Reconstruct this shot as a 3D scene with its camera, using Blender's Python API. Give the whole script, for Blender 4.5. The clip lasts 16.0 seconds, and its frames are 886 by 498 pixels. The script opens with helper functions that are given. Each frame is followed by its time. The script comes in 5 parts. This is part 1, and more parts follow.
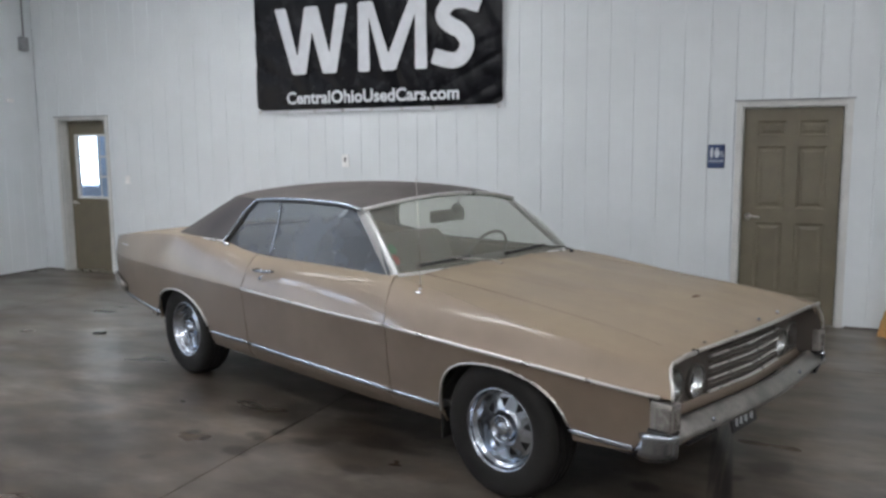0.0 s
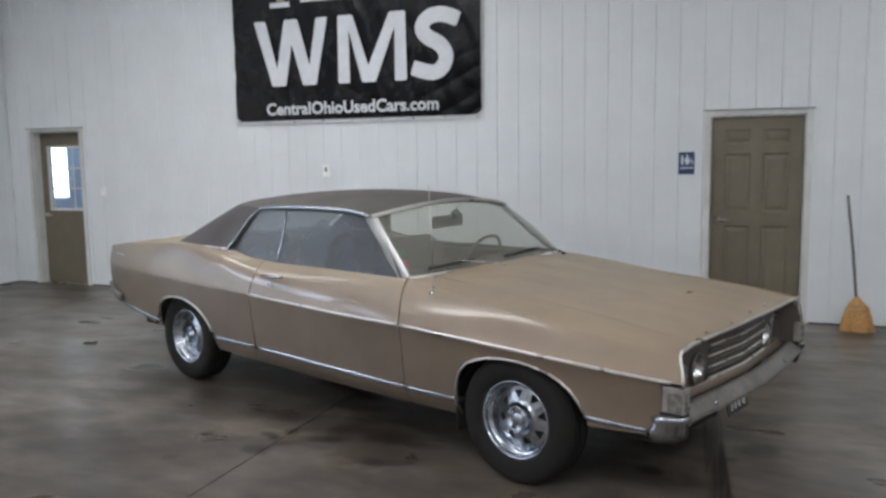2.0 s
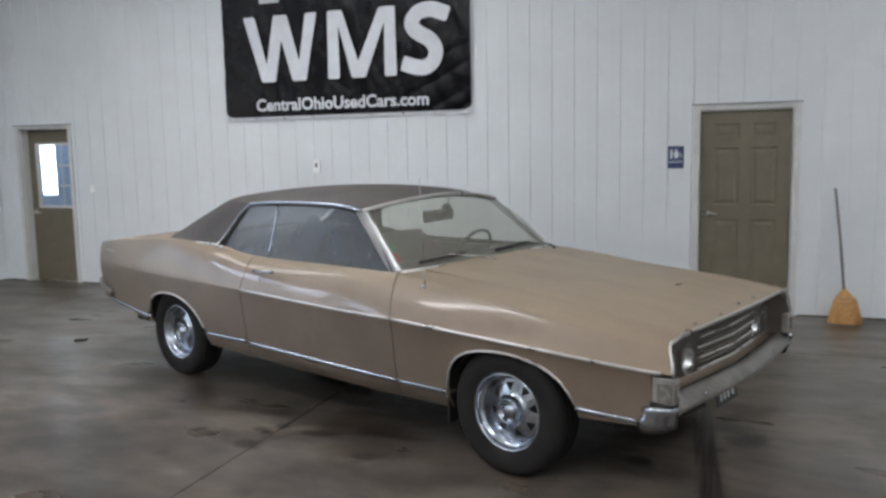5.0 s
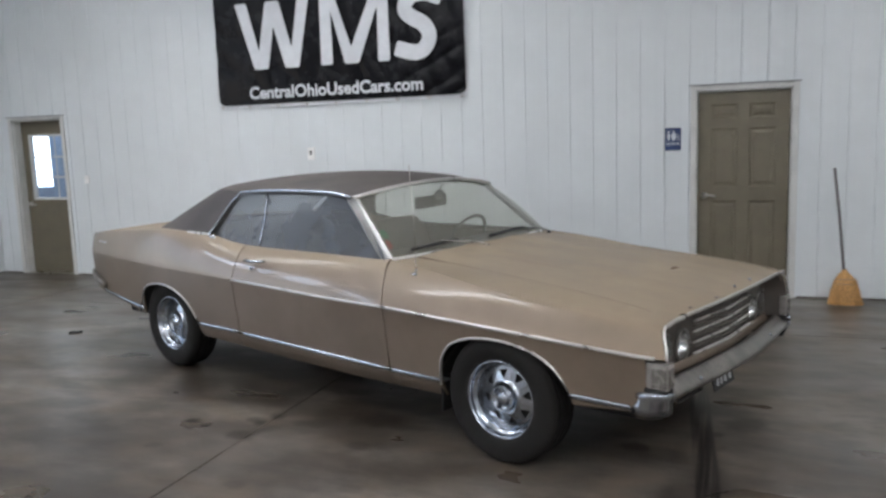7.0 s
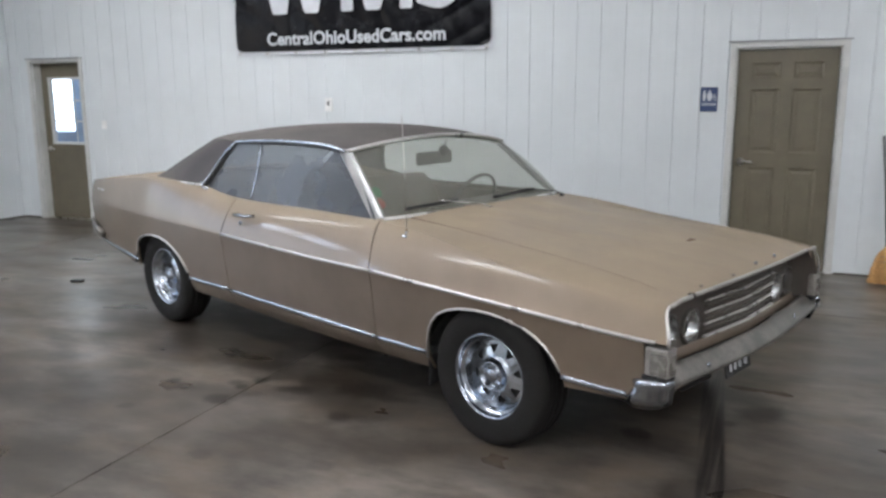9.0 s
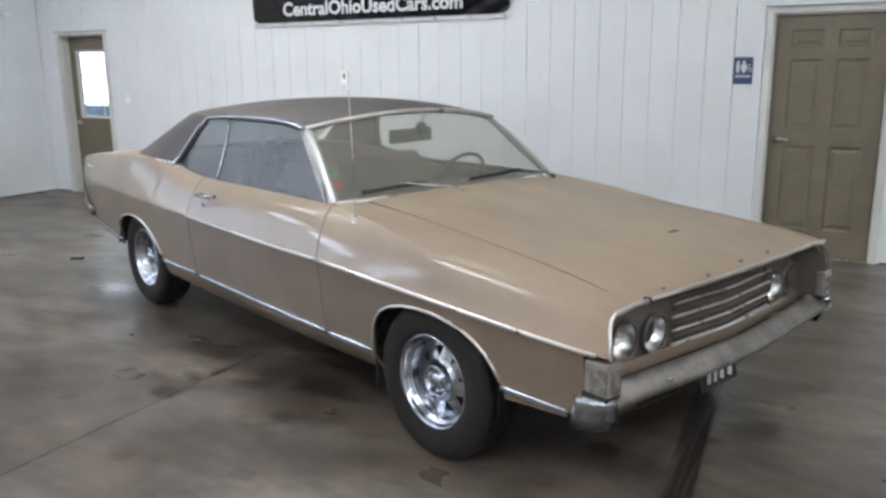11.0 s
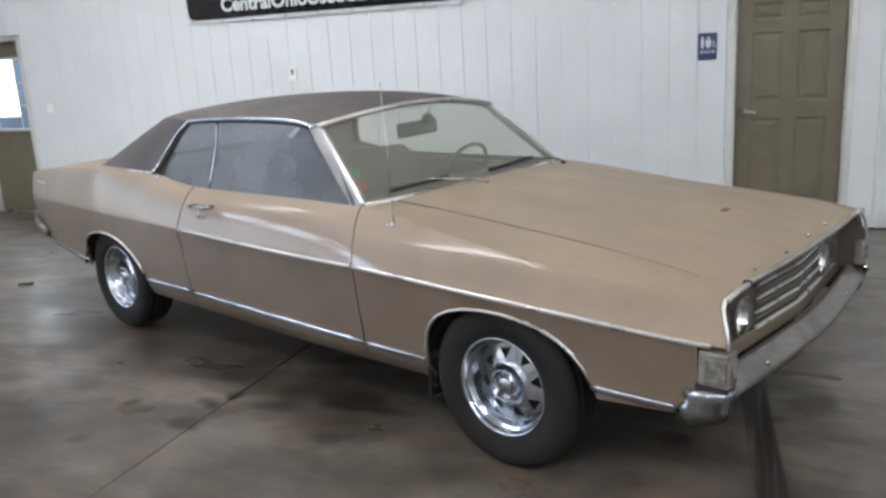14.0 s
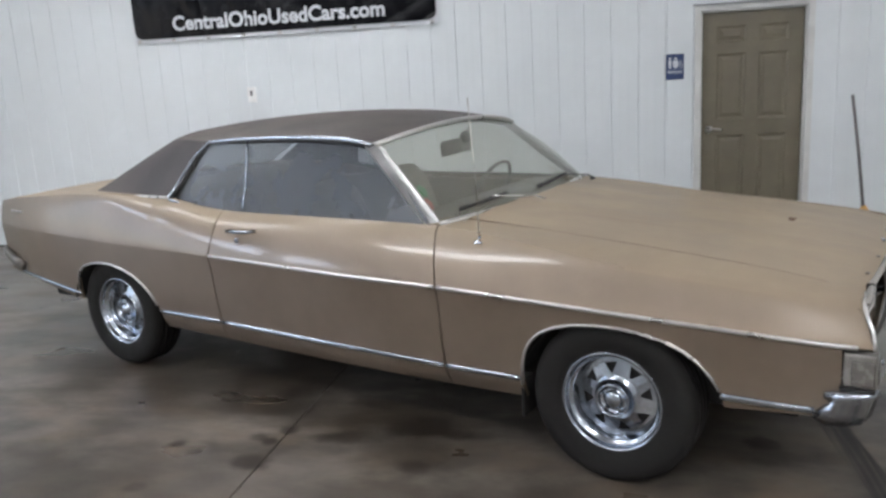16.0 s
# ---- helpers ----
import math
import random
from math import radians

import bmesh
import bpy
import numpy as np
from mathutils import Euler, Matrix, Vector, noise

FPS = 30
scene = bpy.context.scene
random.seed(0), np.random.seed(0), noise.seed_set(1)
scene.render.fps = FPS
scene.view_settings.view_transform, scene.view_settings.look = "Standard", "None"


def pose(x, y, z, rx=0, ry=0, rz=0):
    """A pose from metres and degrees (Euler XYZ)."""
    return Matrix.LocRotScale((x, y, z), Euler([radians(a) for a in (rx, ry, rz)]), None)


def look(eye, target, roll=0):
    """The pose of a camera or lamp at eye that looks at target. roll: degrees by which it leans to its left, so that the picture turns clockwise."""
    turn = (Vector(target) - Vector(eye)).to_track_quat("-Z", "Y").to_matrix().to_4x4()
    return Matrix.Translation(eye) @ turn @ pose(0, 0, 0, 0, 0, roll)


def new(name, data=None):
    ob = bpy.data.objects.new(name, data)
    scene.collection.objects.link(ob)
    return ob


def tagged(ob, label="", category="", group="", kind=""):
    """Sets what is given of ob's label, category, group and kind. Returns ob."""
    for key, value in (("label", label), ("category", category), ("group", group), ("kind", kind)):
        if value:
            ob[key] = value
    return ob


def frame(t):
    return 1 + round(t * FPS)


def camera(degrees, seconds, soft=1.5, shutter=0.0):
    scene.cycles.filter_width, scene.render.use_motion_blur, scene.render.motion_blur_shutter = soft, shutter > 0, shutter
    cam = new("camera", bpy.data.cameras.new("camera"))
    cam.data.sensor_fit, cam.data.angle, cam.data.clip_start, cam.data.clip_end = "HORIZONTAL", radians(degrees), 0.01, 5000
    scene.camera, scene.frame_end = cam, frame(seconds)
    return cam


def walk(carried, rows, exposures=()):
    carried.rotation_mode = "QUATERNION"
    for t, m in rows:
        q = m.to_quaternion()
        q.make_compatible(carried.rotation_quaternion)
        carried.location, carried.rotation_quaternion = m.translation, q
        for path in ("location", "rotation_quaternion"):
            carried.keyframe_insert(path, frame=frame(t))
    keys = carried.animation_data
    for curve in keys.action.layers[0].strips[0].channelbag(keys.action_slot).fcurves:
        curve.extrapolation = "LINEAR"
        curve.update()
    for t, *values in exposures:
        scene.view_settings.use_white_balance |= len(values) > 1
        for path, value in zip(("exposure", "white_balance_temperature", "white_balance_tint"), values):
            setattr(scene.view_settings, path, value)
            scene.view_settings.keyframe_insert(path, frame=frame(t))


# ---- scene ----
cam = camera(58.0, 16.0, soft=2.8)
PATH = [
    (0, (1.168, -3.328, 1.6), (0.372, -1.51, 1.347), -0.4),
    (0.5, (1.138, -3.383, 1.604), (0.364, -1.555, 1.362), -0.2),
    (1, (1.018, -3.515, 1.594), (0.287, -1.67, 1.34), -0.6),
    (1.5, (0.959, -3.628, 1.599), (0.28, -1.761, 1.365), -0.4),
    (2, (0.973, -3.665, 1.6), (0.287, -1.8, 1.369), -0.8),
    (2.5, (0.988, -3.682, 1.595), (0.314, -1.813, 1.364), -0.8),
    (3, (0.99, -3.693, 1.6), (0.291, -1.832, 1.377), -1.2),
    (3.5, (0.985, -3.695, 1.595), (0.297, -1.832, 1.356), -0.8),
    (3.7, (0.978, -3.68, 1.588), (0.293, -1.816, 1.352), -0.8),
    (6, (0.979, -3.681, 1.588), (0.324, -1.809, 1.336), -1.1),
    (6.5, (0.982, -3.665, 1.584), (0.321, -1.796, 1.323), -1.3),
    (7, (1.01, -3.604, 1.579), (0.342, -1.739, 1.305), -1.9),
    (7.5, (1.045, -3.505, 1.573), (0.36, -1.648, 1.28), -1.7),
    (8, (1.101, -3.393, 1.566), (0.392, -1.55, 1.248), -1.8),
    (8.5, (1.146, -3.32, 1.559), (0.405, -1.494, 1.217), -1.2),
    (9, (1.105, -3.206, 1.546), (0.35, -1.393, 1.169), -0.3),
    (9.2, (1.104, -3.11, 1.553), (0.353, -1.297, 1.172), 0.3),
    (11.3, (1.468, -2.636, 1.535), (0.549, -0.919, 1.081), -1.0),
    (11.5, (1.484, -2.642, 1.534), (0.562, -0.928, 1.074), -1.4),
    (12, (1.464, -2.643, 1.534), (0.539, -0.931, 1.076), -1.7),
    (12.5, (1.382, -2.633, 1.53), (0.479, -0.908, 1.073), -1.2),
    (13, (1.21, -2.645, 1.527), (0.493, -0.831, 1.086), -0.7),
    (13.5, (1.041, -2.683, 1.531), (0.362, -0.859, 1.069), -0.9),
    (14, (0.811, -2.689, 1.535), (0.116, -0.873, 1.068), -3.2),
    (14.5, (0.612, -2.766, 1.546), (-0.061, -0.937, 1.097), -1.6),
    (15, (0.384, -2.911, 1.547), (-0.075, -1.012, 1.119), -1.1),
    (15.5, (0.204, -2.975, 1.549), (-0.197, -1.062, 1.125), -0.7),
    (16, (0.014, -2.856, 1.544), (-0.409, -0.948, 1.118), -3.2),
]
EXPOSURES = [(0.0, 0.04), (3.5, 0.04), (6.0, 0.05), (9.0, 0.30), (11.5, 0.47), (14.0, 0.43), (16.0, 0.29)]
walk(cam, [(t, look(eye, target, roll)) for t, eye, target, roll in PATH], EXPOSURES)

# ---- world, lights, exposure ----
world = bpy.data.worlds.new("world")
scene.world = world
world.use_nodes = True
sky = world.node_tree.nodes.new("ShaderNodeTexSky")
sky.sky_type = "NISHITA"
sky.sun_disc = False
sky.sun_elevation, sky.sun_rotation = radians(35), radians(200)
world.node_tree.nodes["Background"].inputs["Strength"].default_value = 0.1
world.node_tree.links.new(sky.outputs[0], world.node_tree.nodes["Background"].inputs["Color"])

WALL_Y, WALL_W, WALL_E, WALL_S, CEIL = 4.385, -8.07, 6.2, -9.0, 4.7
LAMP_SPOTS = [(-6.0, 0.4, 34), (-2.8, 1.5, 64), (4.3, 1.5, 50), (-4.0, -1.8, 50), (4.4, -2.6, 56), (0.9, -3.9, 72), (-5.4, -6.0, 60), (-1.2, -7.2, 115), (5.2, -6.6, 60)]
HANG = 0.45
for lx, ly, watts in LAMP_SPOTS:
    data = bpy.data.lights.new("strip_lamp", "AREA")
    data.shape, data.size, data.size_y = "RECTANGLE", 2.4, 0.26
    data.energy = watts * 0.64
    data.color = (0.938, 0.950, 0.988)
    new("strip_lamp", data).matrix_world = pose(lx, ly, CEIL - HANG - 0.13)
    # the same tubes light the ceiling above
    data = data.copy()
    data.energy = watts * 1.00
    new("strip_lamp", data).matrix_world = pose(lx, ly, CEIL - HANG + 0.02, 180)

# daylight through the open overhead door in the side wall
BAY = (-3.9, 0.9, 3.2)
# unseen panes added above the door, placed for the glints on the car's side
GLINT_PANES = [(-3.35, -2.35), (-1.95, -1.15), (-0.85, -0.15)]
GLINT_LOW, GLINT_TOP = 3.38, 3.84
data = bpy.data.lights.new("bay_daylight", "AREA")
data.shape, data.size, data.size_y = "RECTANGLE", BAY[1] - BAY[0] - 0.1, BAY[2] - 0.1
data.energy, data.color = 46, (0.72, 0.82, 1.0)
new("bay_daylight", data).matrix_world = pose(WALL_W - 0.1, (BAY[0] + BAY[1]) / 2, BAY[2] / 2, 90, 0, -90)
for a, b in GLINT_PANES:
    data = bpy.data.lights.new("glint_lamp", "AREA")
    data.shape, data.size, data.size_y = "RECTANGLE", b - a - 0.06, GLINT_TOP - GLINT_LOW - 0.06
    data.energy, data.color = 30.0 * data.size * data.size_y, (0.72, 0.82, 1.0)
    new("glint_lamp", data).matrix_world = pose(WALL_W - 0.14, (a + b) / 2, (GLINT_LOW + GLINT_TOP) / 2, 90, 0, -90)

# ---- material helpers ----
def mat(name):
    m = bpy.data.materials.new(name)
    m.use_nodes = True
    return m, m.node_tree.nodes, m.node_tree.links, m.node_tree.nodes["Principled BSDF"]


def node(nodes, kind, **values):
    n = nodes.new(kind)
    for k, v in values.items():
        n.inputs[k.replace("_", " ")].default_value = v
    return n


def coords(nodes, links, kind="Object", scale=(1, 1, 1)):
    tc = nodes.new("ShaderNodeTexCoord")
    mp = nodes.new("ShaderNodeMapping")
    mp.inputs["Scale"].default_value = scale
    links.new(tc.outputs[kind], mp.inputs["Vector"])
    return mp.outputs["Vector"]


def noise_fac(nodes, links, vec, scale, detail=4.0, rough=0.55, lo=0.35, hi=0.65, swirl=0.0):
    n = node(nodes, "ShaderNodeTexNoise", Scale=scale, Detail=detail, Roughness=rough, Distortion=swirl)
    links.new(vec, n.inputs["Vector"])
    r = node(nodes, "ShaderNodeMapRange", From_Min=lo, From_Max=hi)
    r.interpolation_type = "SMOOTHSTEP"
    links.new(n.outputs["Fac"], r.inputs["Value"])
    return r.outputs["Result"]


def blend(nodes, links, fac, a, b):
    m = nodes.new("ShaderNodeMix")
    m.data_type = "RGBA"
    for sock, v in ((m.inputs[0], fac), (m.inputs[6], a), (m.inputs[7], b)):
        if isinstance(v, (int, float)):
            sock.default_value = v
        elif isinstance(v, tuple):
            sock.default_value = (*v, 1) if len(v) == 3 else v
        else:
            links.new(v, sock)
    return m.outputs[2]


def calc(nodes, links, op, a, b=0.0):
    m = nodes.new("ShaderNodeMath")
    m.operation = op
    m.use_clamp = op in ("MULTIPLY", "ADD")
    for sock, v in ((m.inputs[0], a), (m.inputs[1], b)):
        if isinstance(v, (int, float)):
            sock.default_value = v
        else:
            links.new(v, sock)
    return m.outputs[0]


def bump(nodes, links, bsdf, height, strength, distance):
    b = node(nodes, "ShaderNodeBump", Strength=strength, Distance=distance)
    links.new(height, b.inputs["Height"])
    links.new(b.outputs["Normal"], bsdf.inputs["Normal"])


def simple(name, colour, rough, metal=0.0, vary=0.12, scale=9.0, grain=0.0, grain_scale=300.0, coat=0.0, rough_vary=0.1):
    """Plain surface with variation at two scales and a fine relief."""
    m, nodes, links, bsdf = mat(name)
    vec = coords(nodes, links)
    f1 = noise_fac(nodes, links, vec, scale)
    f2 = noise_fac(nodes, links, vec, scale * 7, 3.0)
    dark = tuple(c * (1 - vary) for c in colour)
    light = tuple(min(1, c * (1 + vary * 0.6)) for c in colour)
    c1 = blend(nodes, links, f1, dark, light)
    c2 = blend(nodes, links, calc(nodes, links, "MULTIPLY", f2, 0.35), c1, dark)
    links.new(c2, bsdf.inputs["Base Color"])
    r = node(nodes, "ShaderNodeMapRange", To_Min=max(0.02, rough - rough_vary), To_Max=min(1, rough + rough_vary))
    links.new(f1, r.inputs["Value"])
    links.new(r.outputs["Result"], bsdf.inputs["Roughness"])
    bsdf.inputs["Metallic"].default_value = metal
    bsdf.inputs["Coat Weight"].default_value = coat
    if grain:
        bump(nodes, links, bsdf, noise_fac(nodes, links, vec, grain_scale, 2.0), grain, 0.001)
    return m


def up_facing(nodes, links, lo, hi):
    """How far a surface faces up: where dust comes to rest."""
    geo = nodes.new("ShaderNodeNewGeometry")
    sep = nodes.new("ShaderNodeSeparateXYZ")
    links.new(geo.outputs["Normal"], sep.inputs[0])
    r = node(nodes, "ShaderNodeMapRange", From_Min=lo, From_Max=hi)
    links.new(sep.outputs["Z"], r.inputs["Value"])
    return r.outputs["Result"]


def node_range(nodes, links, value, lo, hi):
    r = node(nodes, "ShaderNodeMapRange", To_Min=lo, To_Max=hi)
    links.new(value, r.inputs["Value"])
    return r.outputs["Result"]


def paint_material():
    m, nodes, links, bsdf = mat("gold_paint")
    vec = coords(nodes, links)
    f1 = noise_fac(nodes, links, vec, 2.2, 5.0)
    f2 = noise_fac(nodes, links, vec, 14.0, 4.0)
    base = blend(nodes, links, f1, (0.203, 0.152, 0.110), (0.233, 0.178, 0.131))
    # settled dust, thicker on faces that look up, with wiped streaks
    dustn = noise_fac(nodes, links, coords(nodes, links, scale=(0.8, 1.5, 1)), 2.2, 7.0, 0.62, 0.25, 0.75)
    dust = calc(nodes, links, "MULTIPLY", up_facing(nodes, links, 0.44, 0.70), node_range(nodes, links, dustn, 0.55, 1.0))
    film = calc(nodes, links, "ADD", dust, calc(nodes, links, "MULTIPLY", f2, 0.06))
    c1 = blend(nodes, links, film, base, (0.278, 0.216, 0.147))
    # rust freckles
    rn = noise_fac(nodes, links, vec, 26.0, 3.0, 0.5, 0.71, 0.76)
    c2 = blend(nodes, links, calc(nodes, links, "MULTIPLY", rn, 0.12), c1, (0.13, 0.06, 0.03))
    links.new(node_range(nodes, links, film, 0.36, 0.78), bsdf.inputs["Roughness"])
    links.new(node_range(nodes, links, film, 0.48, 0.0), bsdf.inputs["Metallic"])
    links.new(node_range(nodes, links, film, 0.95, 0.02), bsdf.inputs["Coat Weight"])
    bsdf.inputs["Coat Roughness"].default_value = 0.10
    bsdf.inputs["Coat IOR"].default_value = 1.5
    # brown smears where dust was wiped
    smear = noise_fac(nodes, links, coords(nodes, links, scale=(0.5, 2.2, 1)), 2.4, 4.0, 0.55, 0.60, 0.80)
    c3 = blend(nodes, links, calc(nodes, links, "MULTIPLY", calc(nodes, links, "MULTIPLY", smear, dust), 0.62), c2, (0.155, 0.104, 0.064))
    links.new(c3, bsdf.inputs["Base Color"])
    bump(nodes, links, bsdf, f1, 0.05, 0.01)
    return m


def vinyl_material():
    m, nodes, links, bsdf = mat("roof_vinyl")
    vec = coords(nodes, links)
    f1 = noise_fac(nodes, links, vec, 3.0, 5.0)
    grain = node(nodes, "ShaderNodeTexVoronoi", Scale=420.0)
    links.new(vec, grain.inputs["Vector"])
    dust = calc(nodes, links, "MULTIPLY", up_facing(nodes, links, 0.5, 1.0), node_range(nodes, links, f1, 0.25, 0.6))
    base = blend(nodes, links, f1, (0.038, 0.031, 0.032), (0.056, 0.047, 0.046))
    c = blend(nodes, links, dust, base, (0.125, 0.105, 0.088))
    links.new(c, bsdf.inputs["Base Color"])
    bsdf.inputs["Roughness"].default_value = 0.55
    bump(nodes, links, bsdf, grain.outputs["Distance"], 0.25, 0.0015)
    return m


def glass_material(name, film, tint, gloss_rough=0.03, film_colour=(0.42, 0.41, 0.38)):
    """Thin dirty pane: clear glass with reflection, and a film of dust on it, on near panes painted reflection too."""
    m, nodes, links, bsdf = mat(name)
    nodes.remove(bsdf)
    out = nodes["Material Output"]
    vec = coords(nodes, links)
    clear = node(nodes, "ShaderNodeBsdfTransparent")
    clear.inputs["Color"].default_value = (*tint, 1)
    gloss = node(nodes, "ShaderNodeBsdfGlossy", Roughness=gloss_rough)
    lean = node(nodes, "ShaderNodeLayerWeight", Blend=0.5)
    steep = nodes.new("ShaderNodeMath")
    steep.operation = "POWER"
    links.new(lean.outputs["Facing"], steep.inputs[0])
    steep.inputs[1].default_value = 4.5
    pane = nodes.new("ShaderNodeMixShader")
    links.new(node_range(nodes, links, steep.outputs[0], 0.05, 0.9), pane.inputs[0])
    links.new(clear.outputs[0], pane.inputs[1])
    links.new(gloss.outputs[0], pane.inputs[2])
    dirt = node(nodes, "ShaderNodeBsdfDiffuse")
    dirt.inputs["Color"].default_value = (*film_colour, 1)
    n = noise_fac(nodes, links, vec, 4.0, 6.0, 0.6, 0.2, 0.8)
    mix = nodes.new("ShaderNodeMixShader")
    links.new(node_range(nodes, links, n, film * 0.95, film * 1.05), mix.inputs[0])
    links.new(pane.outputs[0], mix.inputs[1])
    links.new(dirt.outputs[0], mix.inputs[2])
    links.new(mix.outputs[0], out.inputs["Surface"])
    return m


def emitter(name, colour, strength):
    m, nodes, links, bsdf = mat(name)
    bsdf.inputs["Emission Color"].default_value = (*colour, 1)
    bsdf.inputs["Emission Strength"].default_value = strength
    bsdf.inputs["Base Color"].default_value = (*colour, 1)
    return m


# spilt oil with sharp edges: centre x, y, radius along x and y, depth of tone
OIL = [(1.13, 0.83, 0.12, 0.10, 0.9), (0.60, 0.36, 0.07, 0.06, 0.85), (0.98, 0.63, 0.05, 0.035, 0.7), (-1.50, -0.02, 0.10, 0.07, 0.85), (-1.49, 0.18, 0.04, 0.05, 0.85),
       (-1.45, 0.29, 0.05, 0.05, 0.85), (-1.90, 0.115, 0.045, 0.035, 0.9), (-1.88, -0.27, 0.05, 0.035, 0.6), (-0.84, 0.38, 0.15, 0.12, 0.9), (-0.79, 0.01, 0.07, 0.06, 0.7),
       (-1.20, 0.24, 0.10, 0.06, 0.65), (-1.57, 0.71, 0.10, 0.06, 0.6), (-0.66, 0.31, 0.09, 0.05, 0.7), (-1.56, 0.22, 0.05, 0.04, 0.6), (-1.15, -0.58, 0.07, 0.05, 0.5), (-0.60, -0.48, 0.06, 0.04, 0.45)]
# broad soaked-in dirt, plus the car's shade painted below and beside its near side
SOIL_AND_SHADE = [(-0.80, 0.55, 0.42, 0.26, 0.75), (-0.84, 0.13, 0.20, 0.20, 0.55), (-0.88, -0.22, 0.30, 0.12, 0.55), (-1.05, -0.42, 0.25, 0.12, 0.45), (-0.33, -0.24, 0.32, 0.18, 0.40),
          (-2.0, 1.0, 1.3, 0.42, 0.60), (-3.0, -0.1, 0.55, 0.25, 0.40), (-2.6, 0.6, 0.5, 0.16, 0.35), (0.2, 0.5, 0.6, 0.3, 0.35), (-1.3, 0.45, 0.35, 0.14, 0.45),
          (-4.6, 0.6, 0.8, 0.22, 0.30), (-2.2, -0.3, 0.55, 0.3, 0.45), (-1.9, -0.9, 0.6, 0.25, 0.4), (1.9, 1.9, 0.5, 0.16, 0.30), (1.6, 0.2, 0.5, 0.2, 0.28), (2.5, 1.2, 0.5, 0.14, 0.25)]
# paler stretches, strongest to the right
PALE_STRETCHES = [(2.9, 1.0, 1.3, 1.1, 0.60), (3.2, 2.4, 1.6, 1.2, 0.35), (-6.0, 2.6, 1.5, 0.8, 0.30), (-1.3, -0.15, 0.6, 0.25, 0.35)]


def concrete_material():
    m, nodes, links, bsdf = mat("stained_concrete")
    vec = coords(nodes, links, "Object")
    smear = coords(nodes, links, "Object", (1.0, 2.1, 1.0))
    big = noise_fac(nodes, links, vec, 0.7, 5.0, 0.55, 0.22, 0.78)
    mid = noise_fac(nodes, links, smear, 1.5, 6.0, 0.58, 0.36, 0.66)
    blot = noise_fac(nodes, links, smear, 3.6, 6.0, 0.58, 0.38, 0.68)
    pale = noise_fac(nodes, links, vec, 2.4, 6.0, 0.58, 0.22, 0.78)
    fine = noise_fac(nodes, links, vec, 45.0, 3.0, 0.6, 0.2, 0.8)
    c = blend(nodes, links, big, (0.066, 0.057, 0.048), (0.225, 0.193, 0.161))
    c = blend(nodes, links, calc(nodes, links, "MULTIPLY", mid, 0.86), c, (0.014, 0.011, 0.009))
    c = blend(nodes, links, calc(nodes, links, "MULTIPLY", blot, 0.62), c, (0.014, 0.010, 0.008))
    c = blend(nodes, links, calc(nodes, links, "MULTIPLY", pale, 0.34), c, (0.215, 0.185, 0.155))
    tan = noise_fac(nodes, links, coords(nodes, links, "Object", (1.3, 2.0, 1.0)), 1.9, 6.0, 0.6, 0.45, 0.68)
    c = blend(nodes, links, calc(nodes, links, "MULTIPLY", tan, 0.50), c, (0.125, 0.088, 0.057))
    c = blend(nodes, links, calc(nodes, links, "MULTIPLY", fine, 0.06), c, (0.20, 0.17, 0.14))
    warp = node(nodes, "ShaderNodeTexNoise", Scale=7.0, Detail=5.0, Roughness=0.6)
    drift = node(nodes, "ShaderNodeTexNoise", Scale=3.2, Detail=5.0, Roughness=0.6)
    links.new(smear, drift.inputs["Vector"])
    links.new(vec, warp.inputs["Vector"])
    kinds = [(p, False, 3.1, 1.7, (0.165, 0.143, 0.122)) for p in PALE_STRETCHES] + [(p, False, 3.2, 1.9, (0.024, 0.016, 0.0095)) for p in SOIL_AND_SHADE] + [(p, True, 2.35, 1.45, (0.018, 0.013, 0.009)) for p in OIL]
    for (sx, sy, rx, ry, depth), sharp, outer, inner, tint in kinds:
        mp = nodes.new("ShaderNodeVectorMath")
        mp.operation = "SUBTRACT"
        mp.inputs[1].default_value = (sx, sy, 0)
        links.new(vec, mp.inputs[0])
        sc = nodes.new("ShaderNodeVectorMath")
        sc.operation = "MULTIPLY"
        sc.inputs[1].default_value = (1 / rx, 1 / ry, 0)
        links.new(mp.outputs[0], sc.inputs[0])
        ln = nodes.new("ShaderNodeVectorMath")
        ln.operation = "LENGTH"
        links.new(sc.outputs[0], ln.inputs[0])
        d2 = nodes.new("ShaderNodeMath")
        d2.operation = "MULTIPLY_ADD"
        links.new((warp if sharp else drift).outputs["Fac"], d2.inputs[0])
        d2.inputs[1].default_value = 2.0 if sharp else 3.0
        links.new(ln.outputs["Value"], d2.inputs[2])
        r = node(nodes, "ShaderNodeMapRange", From_Min=outer, From_Max=inner, To_Max=depth)
        r.interpolation_type = "SMOOTHSTEP"
        links.new(d2.outputs[0], r.inputs["Value"])
        c = blend(nodes, links, r.outputs["Result"], c, tint)
    # dark rubber track: a streaked band running away from the wall
    sep = nodes.new("ShaderNodeSeparateXYZ")
    links.new(vec, sep.inputs[0])
    axis = nodes.new("ShaderNodeMath")
    axis.operation = "MULTIPLY_ADD"
    links.new(sep.outputs["Y"], axis.inputs[0])
    axis.inputs[1].default_value = 0.061
    links.new(sep.outputs["X"], axis.inputs[2])
    off = nodes.new("ShaderNodeMath")
    off.operation = "SUBTRACT"
    links.new(axis.outputs[0], off.inputs[0])
    off.inputs[1].default_value = 0.945
    absd = nodes.new("ShaderNodeMath")
    absd.operation = "ABSOLUTE"
